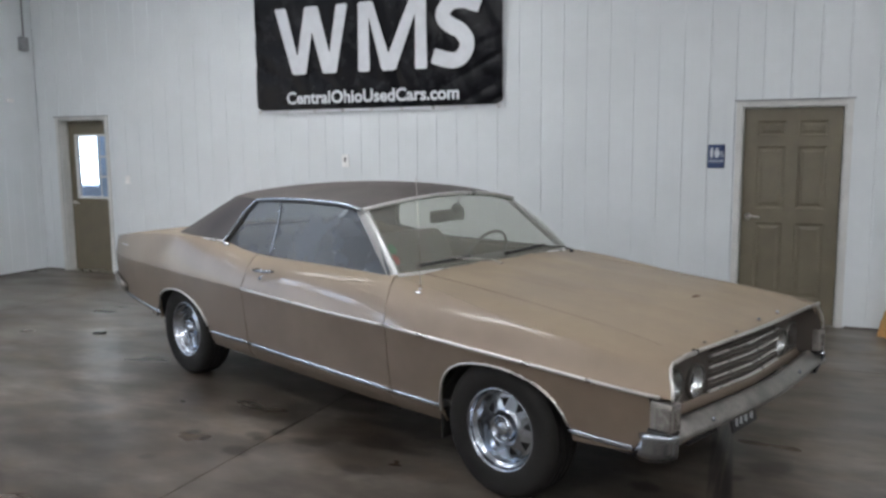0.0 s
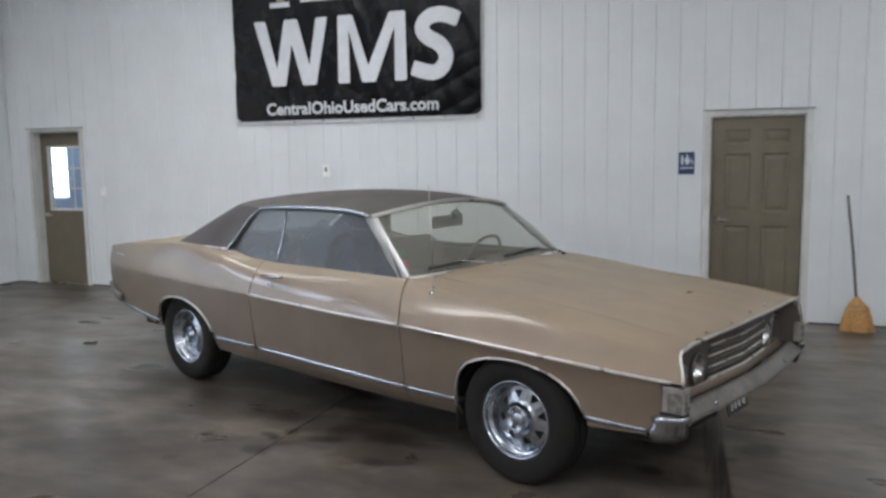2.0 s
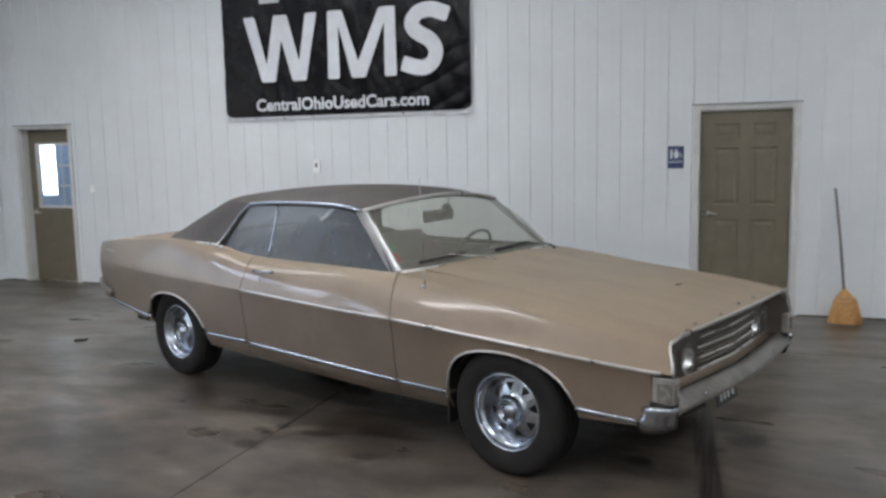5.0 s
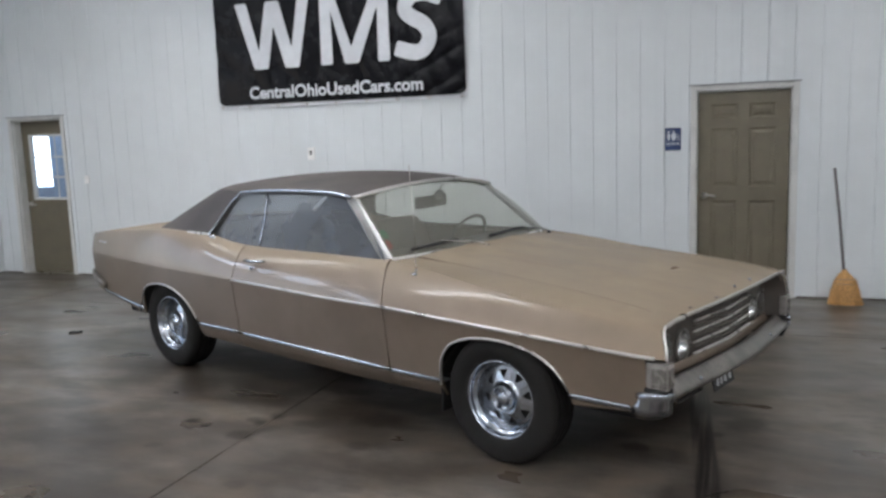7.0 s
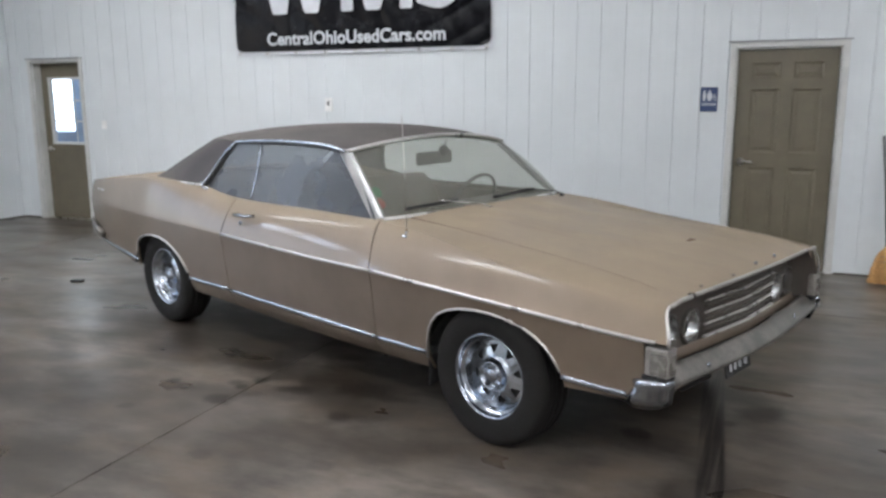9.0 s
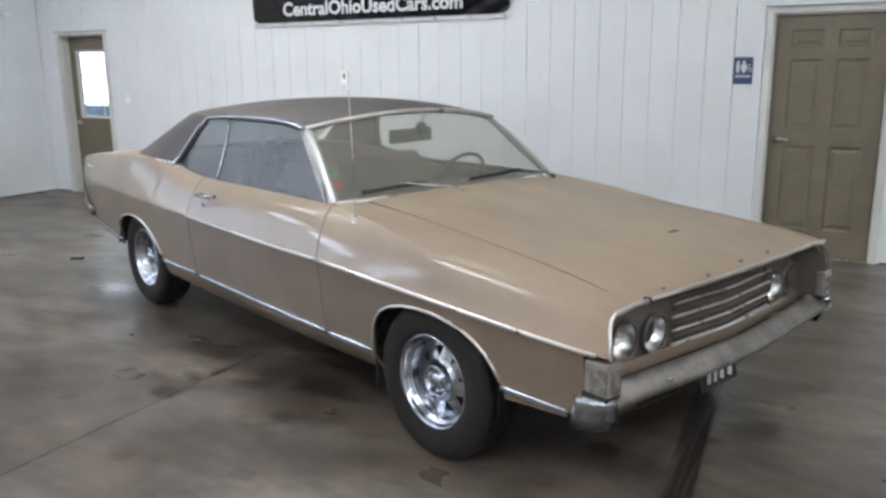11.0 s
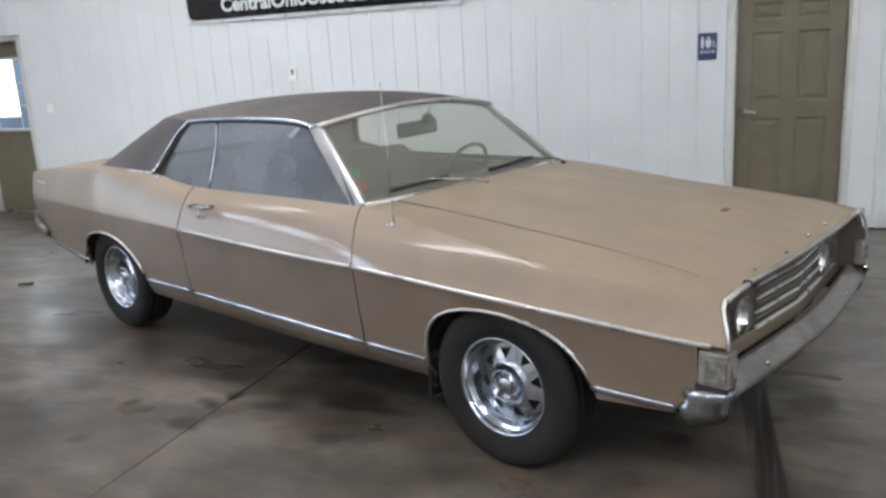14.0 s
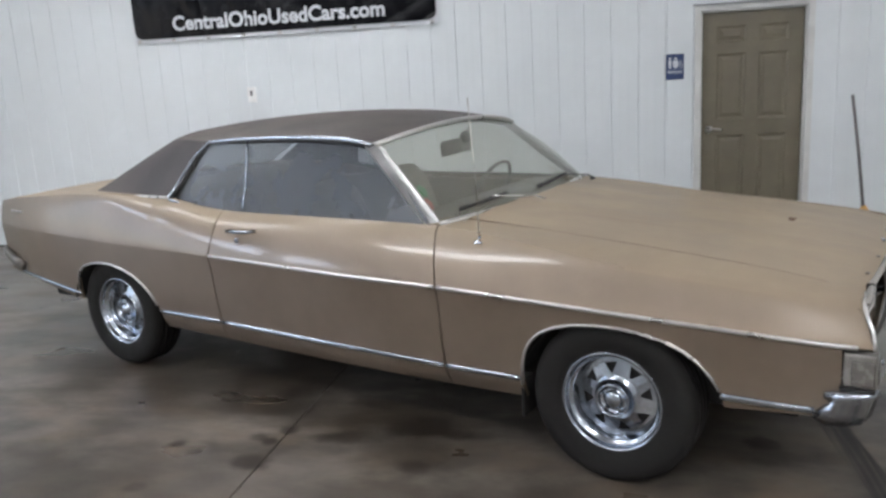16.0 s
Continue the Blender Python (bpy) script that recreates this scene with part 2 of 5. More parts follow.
    links.new(off.outputs[0], absd.inputs[0])
    band = node(nodes, "ShaderNodeMapRange", From_Min=0.062, From_Max=0.048)
    links.new(absd.outputs[0], band.inputs["Value"])
    ends = node(nodes, "ShaderNodeMapRange", From_Min=1.55, From_Max=1.35)
    links.new(sep.outputs["Y"], ends.inputs["Value"])
    streak = noise_fac(nodes, links, coords(nodes, links, scale=(38, 0.8, 1)), 1.0, 2.0, 0.5, 0.38, 0.58)
    tone = calc(nodes, links, "MULTIPLY", band.outputs["Result"], ends.outputs["Result"])
    tone = calc(nodes, links, "MULTIPLY", tone, node_range(nodes, links, streak, 0.20, 1.0))
    c = blend(nodes, links, tone, c, (0.018, 0.015, 0.014))
    links.new(c, bsdf.inputs["Base Color"])
    wet = noise_fac(nodes, links, smear, 1.3, 3.0, 0.4, 0.24, 0.76)
    links.new(node_range(nodes, links, wet, 0.44, 0.26), bsdf.inputs["Roughness"])
    bsdf.inputs["Specular IOR Level"].default_value = 0.40
    bump(nodes, links, bsdf, noise_fac(nodes, links, vec, 24.0, 2.0, 0.5, 0.0, 1.0), 0.06, 0.003)
    return m


PAINT = paint_material()
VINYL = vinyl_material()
CHROME = simple("chrome", (0.44, 0.47, 0.52), 0.14, 1.0, 0.18, 12.0, rough_vary=0.06)
BUMPER_CHROME = simple("aged_chrome", (0.215, 0.200, 0.182), 0.38, 0.75, 0.30, 11.0, 0.05, 90.0, rough_vary=0.10)
LIP_GREY = simple("lip_metal", (0.40, 0.375, 0.345), 0.38, 0.75, 0.15, 9.0, rough_vary=0.08)
TRIM = simple("dull_chrome", (0.64, 0.625, 0.605), 0.30, 0.85, 0.04, 5.0, rough_vary=0.04)
PILLAR = simple("pillar_chrome", (0.43, 0.425, 0.42), 0.40, 1.0, 0.10, 9.0, rough_vary=0.06)
BAR = simple("grille_bright", (0.52, 0.50, 0.47), 0.35, 0.4, 0.06, 9.0)
GRILLE_DARK = simple("grille_grey", (0.135, 0.115, 0.098), 0.5, 0.2, 0.2, 20.0)
RUBBER = simple("tyre_rubber", (0.016, 0.0145, 0.0135), 0.82, 0.0, 0.3, 18.0, 0.25, 120.0)
BLACK = simple("underbody_black", (0.018, 0.017, 0.016), 0.8, 0.0, 0.3, 8.0)
WIPER = simple("wiper_black", (0.02, 0.02, 0.02), 0.5)
SEAT = simple("seat_vinyl", (0.15, 0.125, 0.09), 0.55, 0.0, 0.2, 7.0, 0.3, 200.0)
DASH = simple("dash_vinyl", (0.10, 0.085, 0.065), 0.6, 0.0, 0.2, 10.0, 0.3, 200.0)
WHEEL_TAN = simple("wheel_plastic", (0.10, 0.09, 0.075), 0.4)
SHIELD = glass_material("dusty_windshield", 0.30, (0.88, 0.90, 0.86), film_colour=(0.46, 0.45, 0.39))
# near panes: the heavy blue-grey film also paints in the room's reflection, beyond dust
NEAR_GREY_GLASS = glass_material("dusty_reflection_side_glass", 0.46, (0.50, 0.52, 0.53), 0.20, film_colour=(0.19, 0.205, 0.23))
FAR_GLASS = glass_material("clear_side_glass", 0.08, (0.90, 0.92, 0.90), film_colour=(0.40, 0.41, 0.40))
LENS = glass_material("lamp_lens", 0.02, (0.93, 0.94, 0.94), 0.03, (0.6, 0.6, 0.58))
REFLECTOR = simple("lamp_reflector", (0.80, 0.80, 0.80), 0.16, 1.0, 0.08, 20.0, 0.6, 50.0, rough_vary=0.05)
CHEEK = simple("cheek_brown", (0.055, 0.043, 0.034), 0.6, 0.0, 0.2, 12.0)
LAMP_CASE = simple("lamp_case", (0.30, 0.28, 0.26), 0.45, 0.6, 0.2, 30.0)
AMBER = simple("parking_lens", (0.165, 0.152, 0.136), 0.25, 0.0, 0.15, 30.0, coat=0.5)
WALL_PAINT = simple("white_steel", (0.70, 0.735, 0.75), 0.38, 0.0, 0.035, 1.6, 0.04, 60.0)
CEILING = simple("white_ceiling", (0.80, 0.81, 0.82), 0.6, 0.0, 0.06, 2.0)
PLAIN_WALL = simple("grey_wall", (0.55, 0.56, 0.57), 0.6, 0.0, 0.08, 1.0)
TRIM_WHITE = simple("trim_white", (0.62, 0.62, 0.60), 0.4, 0.0, 0.08, 6.0)
DOOR_TAUPE = simple("door_taupe", (0.150, 0.128, 0.088), 0.42, 0.0, 0.10, 5.0, 0.05, 80.0)
NICKEL = simple("satin_nickel", (0.52, 0.50, 0.47), 0.3, 1.0)
BASE_DARK = simple("base_dirt", (0.09, 0.08, 0.07), 0.8)
BANNER_BLACK = simple("banner_vinyl", (0.006, 0.006, 0.008), 0.25, 0.0, 0.25, 5.0, rough_vary=0.05)
PRINT_WHITE = simple("print_white", (0.66, 0.68, 0.71), 0.42, 0.0, 0.06, 8.0)
PRINT_TAN = simple("print_tan", (0.32, 0.27, 0.20), 0.4)
SIGN_BLUE = simple("sign_blue", (0.022, 0.045, 0.13), 0.4)
PLASTIC_WHITE = simple("plate_plastic", (0.86, 0.86, 0.85), 0.4)
STRAW = simple("broom_straw", (0.60, 0.34, 0.13), 0.8, 0.0, 0.3, 60.0)
HANDLE_GREY = simple("broom_handle", (0.16, 0.15, 0.15), 0.5)
BOX_GREY = simple("box_grey", (0.30, 0.31, 0.32), 0.5)
BANNER_BLACK.node_tree.nodes["Principled BSDF"].inputs["Specular IOR Level"].default_value = 0.12
RUBBER.node_tree.nodes["Principled BSDF"].inputs["Specular IOR Level"].default_value = 0.25
CONCRETE = concrete_material()
GREEN = simple("sticker_green", (0.02, 0.20, 0.06), 0.5)
RED = simple("sticker_red", (0.42, 0.05, 0.03), 0.5)
PLATE_DARK = simple("plate_dark", (0.03, 0.03, 0.03), 0.4)
TUBE = emitter("tube_glow", (0.93, 0.97, 1.0), 6.0)
DAYLIGHT = emitter("daylight", (0.80, 0.91, 1.0), 5.0)
SHED_BLUE = simple("shed_blue", (0.30, 0.42, 0.60), 0.6, 0.0, 0.3, 2.0)
PANE = glass_material("door_pane", 0.03, (0.95, 0.97, 1.0))


# ---- mesh helpers ----
def part(name, bm, material, parent=None, label="", smooth=True, solid=0.0, split=True):
    """Links a bmesh as one mesh object, under a thing or a part."""
    me = bpy.data.meshes.new(name)
    bmesh.ops.recalc_face_normals(bm, faces=bm.faces)
    bm.to_mesh(me)
    bm.free()
    if smooth:
        me.shade_smooth()
    me.materials.append(material)
    ob = new(name, me)
    if parent is not None:
        ob.parent = parent
    if label:
        tagged(ob, label)
    if solid:
        mod = ob.modifiers.new("sheet", "SOLIDIFY")
        mod.thickness, mod.offset = solid, -1
        if split:
            cut = ob.modifiers.new("edges", "EDGE_SPLIT")
            cut.split_angle = radians(38)
    return ob


def holder(name, m, label, category, group="", kind=""):
    ob = new(name)
    ob.empty_display_size = 0.2
    ob.matrix_world = m
    return tagged(ob, label, category, group, kind)


def sheet(rows, bm=None, closed=False):
    """A grid of faces over rows of points."""
    bm = bm or bmesh.new()
    vs = [[bm.verts.new(p) for p in row] for row in rows]
    for a, b in zip(vs, vs[1:]):
        n = len(a)
        for i in range(n if closed else n - 1):
            j = (i + 1) % n
            bm.faces.new((a[i], a[j], b[j], b[i]))
    return bm


def box(bm, cx, cy, cz, sx, sy, sz, bevel=0.0, turn=None):
    got = bmesh.ops.create_cube(bm, size=1)
    m = Matrix.Translation((cx, cy, cz)) @ (turn or Matrix()) @ Matrix.Diagonal((sx, sy, sz, 1))
    bmesh.ops.transform(bm, matrix=m, verts=got["verts"])
    if bevel:
        edges = list({e for v in got["verts"] for e in v.link_edges})
        bmesh.ops.bevel(bm, geom=edges, offset=bevel, segments=2, affect="EDGES", profile=0.6)
    return bm


def boxed(name, material, parent, centre, size, bevel=0.004, label="", turn=None):
    return part(name, box(bmesh.new(), *centre, *size, bevel, turn), material, parent, label, smooth=False)


def sweep(points, w, h, bm=None, up=(0, 0, 1), sides=8, caps=True, flat=2.6):
    """A rounded bar along points: w across, h along up."""
    pts = [Vector(p) for p in points]
    upv = Vector(up)
    rows = []
    for i, p in enumerate(pts):
        t = (pts[min(i + 1, len(pts) - 1)] - pts[max(i - 1, 0)]).normalized()
        side = t.cross(upv)
        side = side.normalized() if side.length > 1e-5 else Vector((1, 0, 0))
        v = side.cross(t).normalized()
        row = []
        for k in range(sides):
            a = 2 * math.pi * (k + 0.5) / sides
            ca, sa = math.cos(a), math.sin(a)
            row.append(p + side * (w / 2 * math.copysign(abs(ca) ** (2 / flat), ca)) + v * (h / 2 * math.copysign(abs(sa) ** (2 / flat), sa)))
        rows.append(row)
    bm = bm or bmesh.new()
    first = len(bm.verts)
    sheet(rows, bm, closed=True)
    if caps:
        bm.verts.ensure_lookup_table()
        bm.faces.new([bm.verts[first + k] for k in range(sides)])
        bm.faces.new([bm.verts[first + (len(rows) - 1) * sides + k] for k in range(sides)])
    return bm


def revolve(profile, n=40, bm=None, outward=-1, axis_y=0.0):
    """Turns (radius, outward) pairs round the y axis."""
    rows = [[(r * math.cos(2 * math.pi * k / n), axis_y + outward * o, r * math.sin(2 * math.pi * k / n)) for k in range(n)] for r, o in profile]
    return sheet(rows, bm, closed=True)


def curve(knots):
    """A smooth curve through (x, value) knots."""
    ks = sorted(knots)
    xs, ys = [k[0] for k in ks], [k[1] for k in ks]
    ms = []
    for i in range(len(xs)):
        a, b = max(i - 1, 0), min(i + 1, len(xs) - 1)
        ms.append((ys[b] - ys[a]) / (xs[b] - xs[a]))

    def f(x):
        if x <= xs[0]:
            return ys[0] + ms[0] * (x - xs[0])
        if x >= xs[-1]:
            return ys[-1] + ms[-1] * (x - xs[-1])
        i = max(j for j in range(len(xs) - 1) if xs[j] <= x)
        h = xs[i + 1] - xs[i]
        t = (x - xs[i]) / h
        return ((1 + 2 * t) * (1 - t) ** 2 * ys[i] + t * (1 - t) ** 2 * h * ms[i] + t * t * (3 - 2 * t) * ys[i + 1] + t * t * (t - 1) * h * ms[i + 1])
    return f


def bezier(a, b, c, d, t):
    u = 1 - t
    return tuple(u ** 3 * p + 3 * u * u * t * q + 3 * u * t * t * r + t ** 3 * s for p, q, r, s in zip(a, b, c, d))


def spread(a, b, n):
    return [a + (b - a) * i / (n - 1) for i in range(n)]


def lettering(text, width, height, fat=0.0, shear=0.0):
    """Flat letters of the built-in font, fitted to a width and height, in the xz plane, from the lower left corner."""
    data = bpy.data.curves.new("lettering", "FONT")
    data.body, data.offset, data.shear, data.resolution_u = text, fat, shear, 4
    ob = new("lettering", data)
    me = bpy.data.meshes.new_from_object(ob.evaluated_get(bpy.context.evaluated_depsgraph_get()))
    bpy.data.objects.remove(ob)
    xs, ys = [v.co.x for v in me.vertices], [v.co.y for v in me.vertices]
    sx, sy = width / (max(xs) - min(xs)), height / (max(ys) - min(ys))
    x0, y0 = min(xs), min(ys)
    bm = bmesh.new()
    bm.from_mesh(me)
    for v in bm.verts:
        v.co = Vector(((v.co.x - x0) * sx, 0, (v.co.y - y0) * sy))
    bpy.data.meshes.remove(me)
    return bm


# ---- the room ----
def slab_box(name, lo, hi, material, label, category, kind="structure", bevel=0.0):
    c = [(a + b) / 2 for a, b in zip(lo, hi)]
    s = [b - a for a, b in zip(lo, hi)]
    ob = part(name, box(bmesh.new(), *c, *s, bevel), material, None, "", smooth=False)
    return tagged(ob, label, category, kind=kind)


PITCH, RIB0 = 0.2255, -0.918
LEFT_DOOR, RIGHT_DOOR = (-7.69, -6.885, 1.985), (0.725, 1.562, 1.940)


def ribbed(parent, start, stop, top, openings, place, rise):
    """Steel wall sheets with a narrow upright groove at each pitch; sheets are four pitches wide."""
    first = math.floor((start - RIB0) / PITCH)
    k = first
    while RIB0 + k * PITCH < stop:
        a, b = max(start, RIB0 + k * PITCH), min(stop, RIB0 + (k + 4) * PITCH)
        prof = []
        for i in range(5):
            r = RIB0 + (k + i) * PITCH
            prof += [(r, 0.010), (r + 0.003, 0.010 - rise), (r + 0.013, 0.010 - rise), (r + 0.017, 0.010), (r + 0.11, 0.010), (r + 0.120, 0.0108), (r + 0.146, 0.0108), (r + 0.156, 0.010)]
        cuts = sorted({a, b, *[o for x0, x1, z in openings for o in (x0, x1) if a < o < b], *[p for p, d in prof if a < p < b]})
        depth = lambda x: np.interp(x, [p for p, d in prof], [d for p, d in prof])
        bm = bmesh.new()
        for p, q in zip(cuts, cuts[1:]):
            mid = (p + q) / 2
            low = max([z for x0, x1, z in openings if x0 < mid < x1] + [0.012])
            vs = [bm.verts.new(place(x, depth(x), z)) for x, z in ((p, low), (q, low), (q, top), (p, top))]
            bm.faces.new(vs)
        bmesh.ops.remove_doubles(bm, verts=bm.verts, dist=0.0004)
        part("wall_panel", bm, WALL_PAINT, parent, smooth=False)
        k += 4


def wall_core(name, pieces, label):
    bm = bmesh.new()
    for lo, hi in pieces:
        box(bm, *[(a + b) / 2 for a, b in zip(lo, hi)], *[b - a for a, b in zip(lo, hi)])
    return tagged(part(name, bm, PLAIN_WALL, None, smooth=False), label, "wall", kind="structure")


Y0, Y1 = WALL_Y + 0.004, WALL_Y + 0.20
(l0, l1, lt), (r0, r1, rt) = LEFT_DOOR, RIGHT_DOOR
north = wall_core("wall_north", [((WALL_W - 0.2, Y0, 0), (l0, Y1, CEIL)), ((l0, Y0, lt), (l1, Y1, CEIL)), ((l1, Y0, 0), (r0, Y1, CEIL)),
                                 ((r0, Y0, rt), (r1, Y1, CEIL)), ((r1, Y0, 0), (WALL_E + 0.2, Y1, CEIL))], "white ribbed steel wall with two doors and a banner")
ribbed(north, WALL_W, WALL_E, CEIL, [LEFT_DOOR, RIGHT_DOOR], lambda x, d, z: (x, WALL_Y - d, z), 0.0075)
west = wall_core("wall_west", [((WALL_W - 0.2, WALL_S, 0), (WALL_W - 0.004, BAY[0], CEIL)), ((WALL_W - 0.2, BAY[1], 0), (WALL_W - 0.004, WALL_Y, CEIL)), ((WALL_W - 0.2, BAY[0], GLINT_TOP), (WALL_W - 0.004, BAY[1], CEIL))], "white ribbed steel side wall with an open overhead door")
ribbed(west, WALL_S, WALL_Y - 0.02, CEIL, [(*BAY[:2], GLINT_TOP)], lambda y, d, z: (WALL_W + d, y, z), 0.003)
# unseen window lights over the overhead door, added to hold the glint lamps
glint_row = holder("glint_window", pose(WALL_W - 0.1, 0, 0), "row of added, unseen window lights above the overhead door that put glints on the car", "window", kind="structure")
boxed("header", TRIM_WHITE, glint_row, (0, (BAY[0] + BAY[1]) / 2, (BAY[2] + GLINT_LOW) / 2), (0.19, BAY[1] - BAY[0], GLINT_LOW - BAY[2]))
for a, b in zip([BAY[0]] + [b for a, b in GLINT_PANES], [a for a, b in GLINT_PANES] + [BAY[1]]):
    boxed("mullion", TRIM_WHITE, glint_row, (0, (a + b) / 2, (GLINT_LOW + GLINT_TOP) / 2), (0.18, b - a, GLINT_TOP - GLINT_LOW))
for a, b in GLINT_PANES:
    pane = boxed("pane", PANE, glint_row, (0.03, (a + b) / 2, (GLINT_LOW + GLINT_TOP) / 2), (0.006, b - a, GLINT_TOP - GLINT_LOW), 0)
    pane.visible_shadow = False
slab_box("wall_east", (WALL_E, WALL_S, 0), (WALL_E + 0.2, WALL_Y, CEIL), PLAIN_WALL, "plain light grey end wall", "wall")
slab_box("wall_south", (WALL_W - 0.2, WALL_S - 0.2, 0), (WALL_E + 0.2, WALL_S, CEIL), PLAIN_WALL, "plain light grey back wall", "wall")
slab_box("ceiling", (WALL_W - 0.2, WALL_S - 0.2, CEIL), (WALL_E + 0.2, Y1, CEIL + 0.15), CEILING, "plain white ceiling", "ceiling")

floor = slab_box("floor", (WALL_W - 0.2, WALL_S - 0.2, -0.2), (WALL_E + 0.2, Y1, -0.02), BASE_DARK, "brown-grey stained concrete floor with saw-cut joints", "floor")
xs, ys = [WALL_W - 0.01, -6.05, -1.446, 3.15, WALL_E + 0.01], [WALL_S, -5.6, -1.35, 2.9, WALL_Y + 0.002]
for xa, xb in zip(xs, xs[1:]):
    for ya, yb in zip(ys, ys[1:]):
        g = 0.003
        bm = bmesh.new()
        box(bm, (xa + xb) / 2, (ya + yb) / 2, -0.011, xb - xa - 2 * g, yb - ya - 2 * g, 0.022, 0.003)
        part("floor_slab", bm, CONCRETE, floor, smooth=False)
# floor stays visible through the door thresholds
for (a, b, t), d in ((LEFT_DOOR, 0.18), (RIGHT_DOOR, 0.18)):
    slab_box("threshold", (a, WALL_Y + 0.003, -0.02), (b, Y1, 0.004), NICKEL, "low metal door threshold", "threshold")
bm = bmesh.new()
for a, b in ((WALL_W + 0.02, l0 - 0.07), (l1 + 0.07, r0 - 0.07), (r1 + 0.07, WALL_E)):
    box(bm, (a + b) / 2, WALL_Y - 0.010, 0.008, b - a, 0.016, 0.016)
for a, b in ((WALL_S + 0.02, BAY[0]), (BAY[1], WALL_Y - 0.02)):
    box(bm, WALL_W + 0.010, (a + b) / 2, 0.008, 0.016, b - a, 0.016)
tagged(part("baseboard", bm, BASE_DARK, None, smooth=False), "thin dark dirty edge along the foot of the wall", "baseboard", kind="structure")


def casing(parent, a, b, top, deep, w=0.05, head=0.045):
    """Door frame: white casing on the wall and lined jambs."""
    front = WALL_Y - 0.016
    for name, lo, hi in (("casing", (a - w, front - 0.012, 0), (a, front + 0.014, top + head)), ("casing", (b, front - 0.012, 0), (b + w, front + 0.014, top + head)),
                         ("casing", (a, front - 0.012, top), (b, front + 0.014, top + head)), ("jamb", (a, WALL_Y, 0), (a + 0.015, WALL_Y + deep, top - 0.015)),
                         ("jamb", (b - 0.015, WALL_Y, 0), (b, WALL_Y + deep, top - 0.015)), ("jamb", (a, WALL_Y, top - 0.015), (b, WALL_Y + deep, top))):
        boxed(name, TRIM_WHITE, parent, [(p + q) / 2 for p, q in zip(lo, hi)], [q - p for p, q in zip(lo, hi)], 0.002)
    boxed("drip_cap", BOX_GREY, parent, ((a + b) / 2, front - 0.015, top + head + 0.006), (b - a + 2 * w + 0.03, 0.035, 0.012), 0.002)


def lever(parent, x, y, z, way):
    bm = revolve([(0.001, 0.0), (0.030, 0.0), (0.032, 0.006), (0.026, 0.014), (0.012, 0.018), (0.012, 0.045), (0.001, 0.047)], 20)
    bmesh.ops.translate(bm, verts=bm.verts, vec=(x, y, z))
    sweep([(x, y - 0.042, z), (x + way * 0.04, y - 0.045, z + 0.002), (x + way * 0.11, y - 0.040, z - 0.006)], 0.014, 0.018, bm)
    part("door_handle", bm, NICKEL, parent, "satin metal lever handle")


def panel_door(a, b, top, y):
    """Six-panel door leaf with raised fields."""
    d = holder("door_1", pose((a + b) / 2, y, 0), "taupe six-panel door, closed, with a lever handle, in a white frame", "door", kind="structure")
    w, h = b - a - 0.036, top - 0.02
    bm = bmesh.new()
    xcut = [0, 0.115, w / 2 - 0.05, w / 2 + 0.05, w - 0.115, w]
    zcut = [0, 0.22, 0.90, 1.03, 1.58, 1.67, h - 0.115, h]
    for i in range(5):
        for j in range(7):
            x0, x1, z0, z1 = xcut[i] - w / 2, xcut[i + 1] - w / 2, zcut[j] + 0.006, zcut[j + 1] + 0.006
            if i in (1, 3) and j in (1, 3, 5):
                rings = []
                for inset, dep in ((0, 0), (0.014, 0.009), (0.026, 0.010), (0.052, 0.002)):
                    rings.append([(x0 + inset, dep, z0 + inset), (x1 - inset, dep, z0 + inset), (x1 - inset, dep, z1 - inset), (x0 + inset, dep, z1 - inset)])
                sheet(rings, bm, closed=True)
                bm.faces.new([bm.verts.new(p) for p in rings[-1]])
            else:
                bm.faces.new([bm.verts.new(p) for p in ((x0, 0, z0), (x1, 0, z0), (x1, 0, z1), (x0, 0, z1))])
    box(bm, 0, 0.028, h / 2 + 0.006, w, 0.03, h)
    bmesh.ops.remove_doubles(bm, verts=bm.verts, dist=0.0004)
    part("leaf", bm, DOOR_TAUPE, d, smooth=False)
    lever(d, -w / 2 + 0.06, 0.0, 0.96, 1)
    for z in (0.25, 1.0, 1.75):
        boxed("hinge", NICKEL, d, (w / 2 + 0.004, -0.004, z), (0.012, 0.012, 0.09), 0.002)
    return d


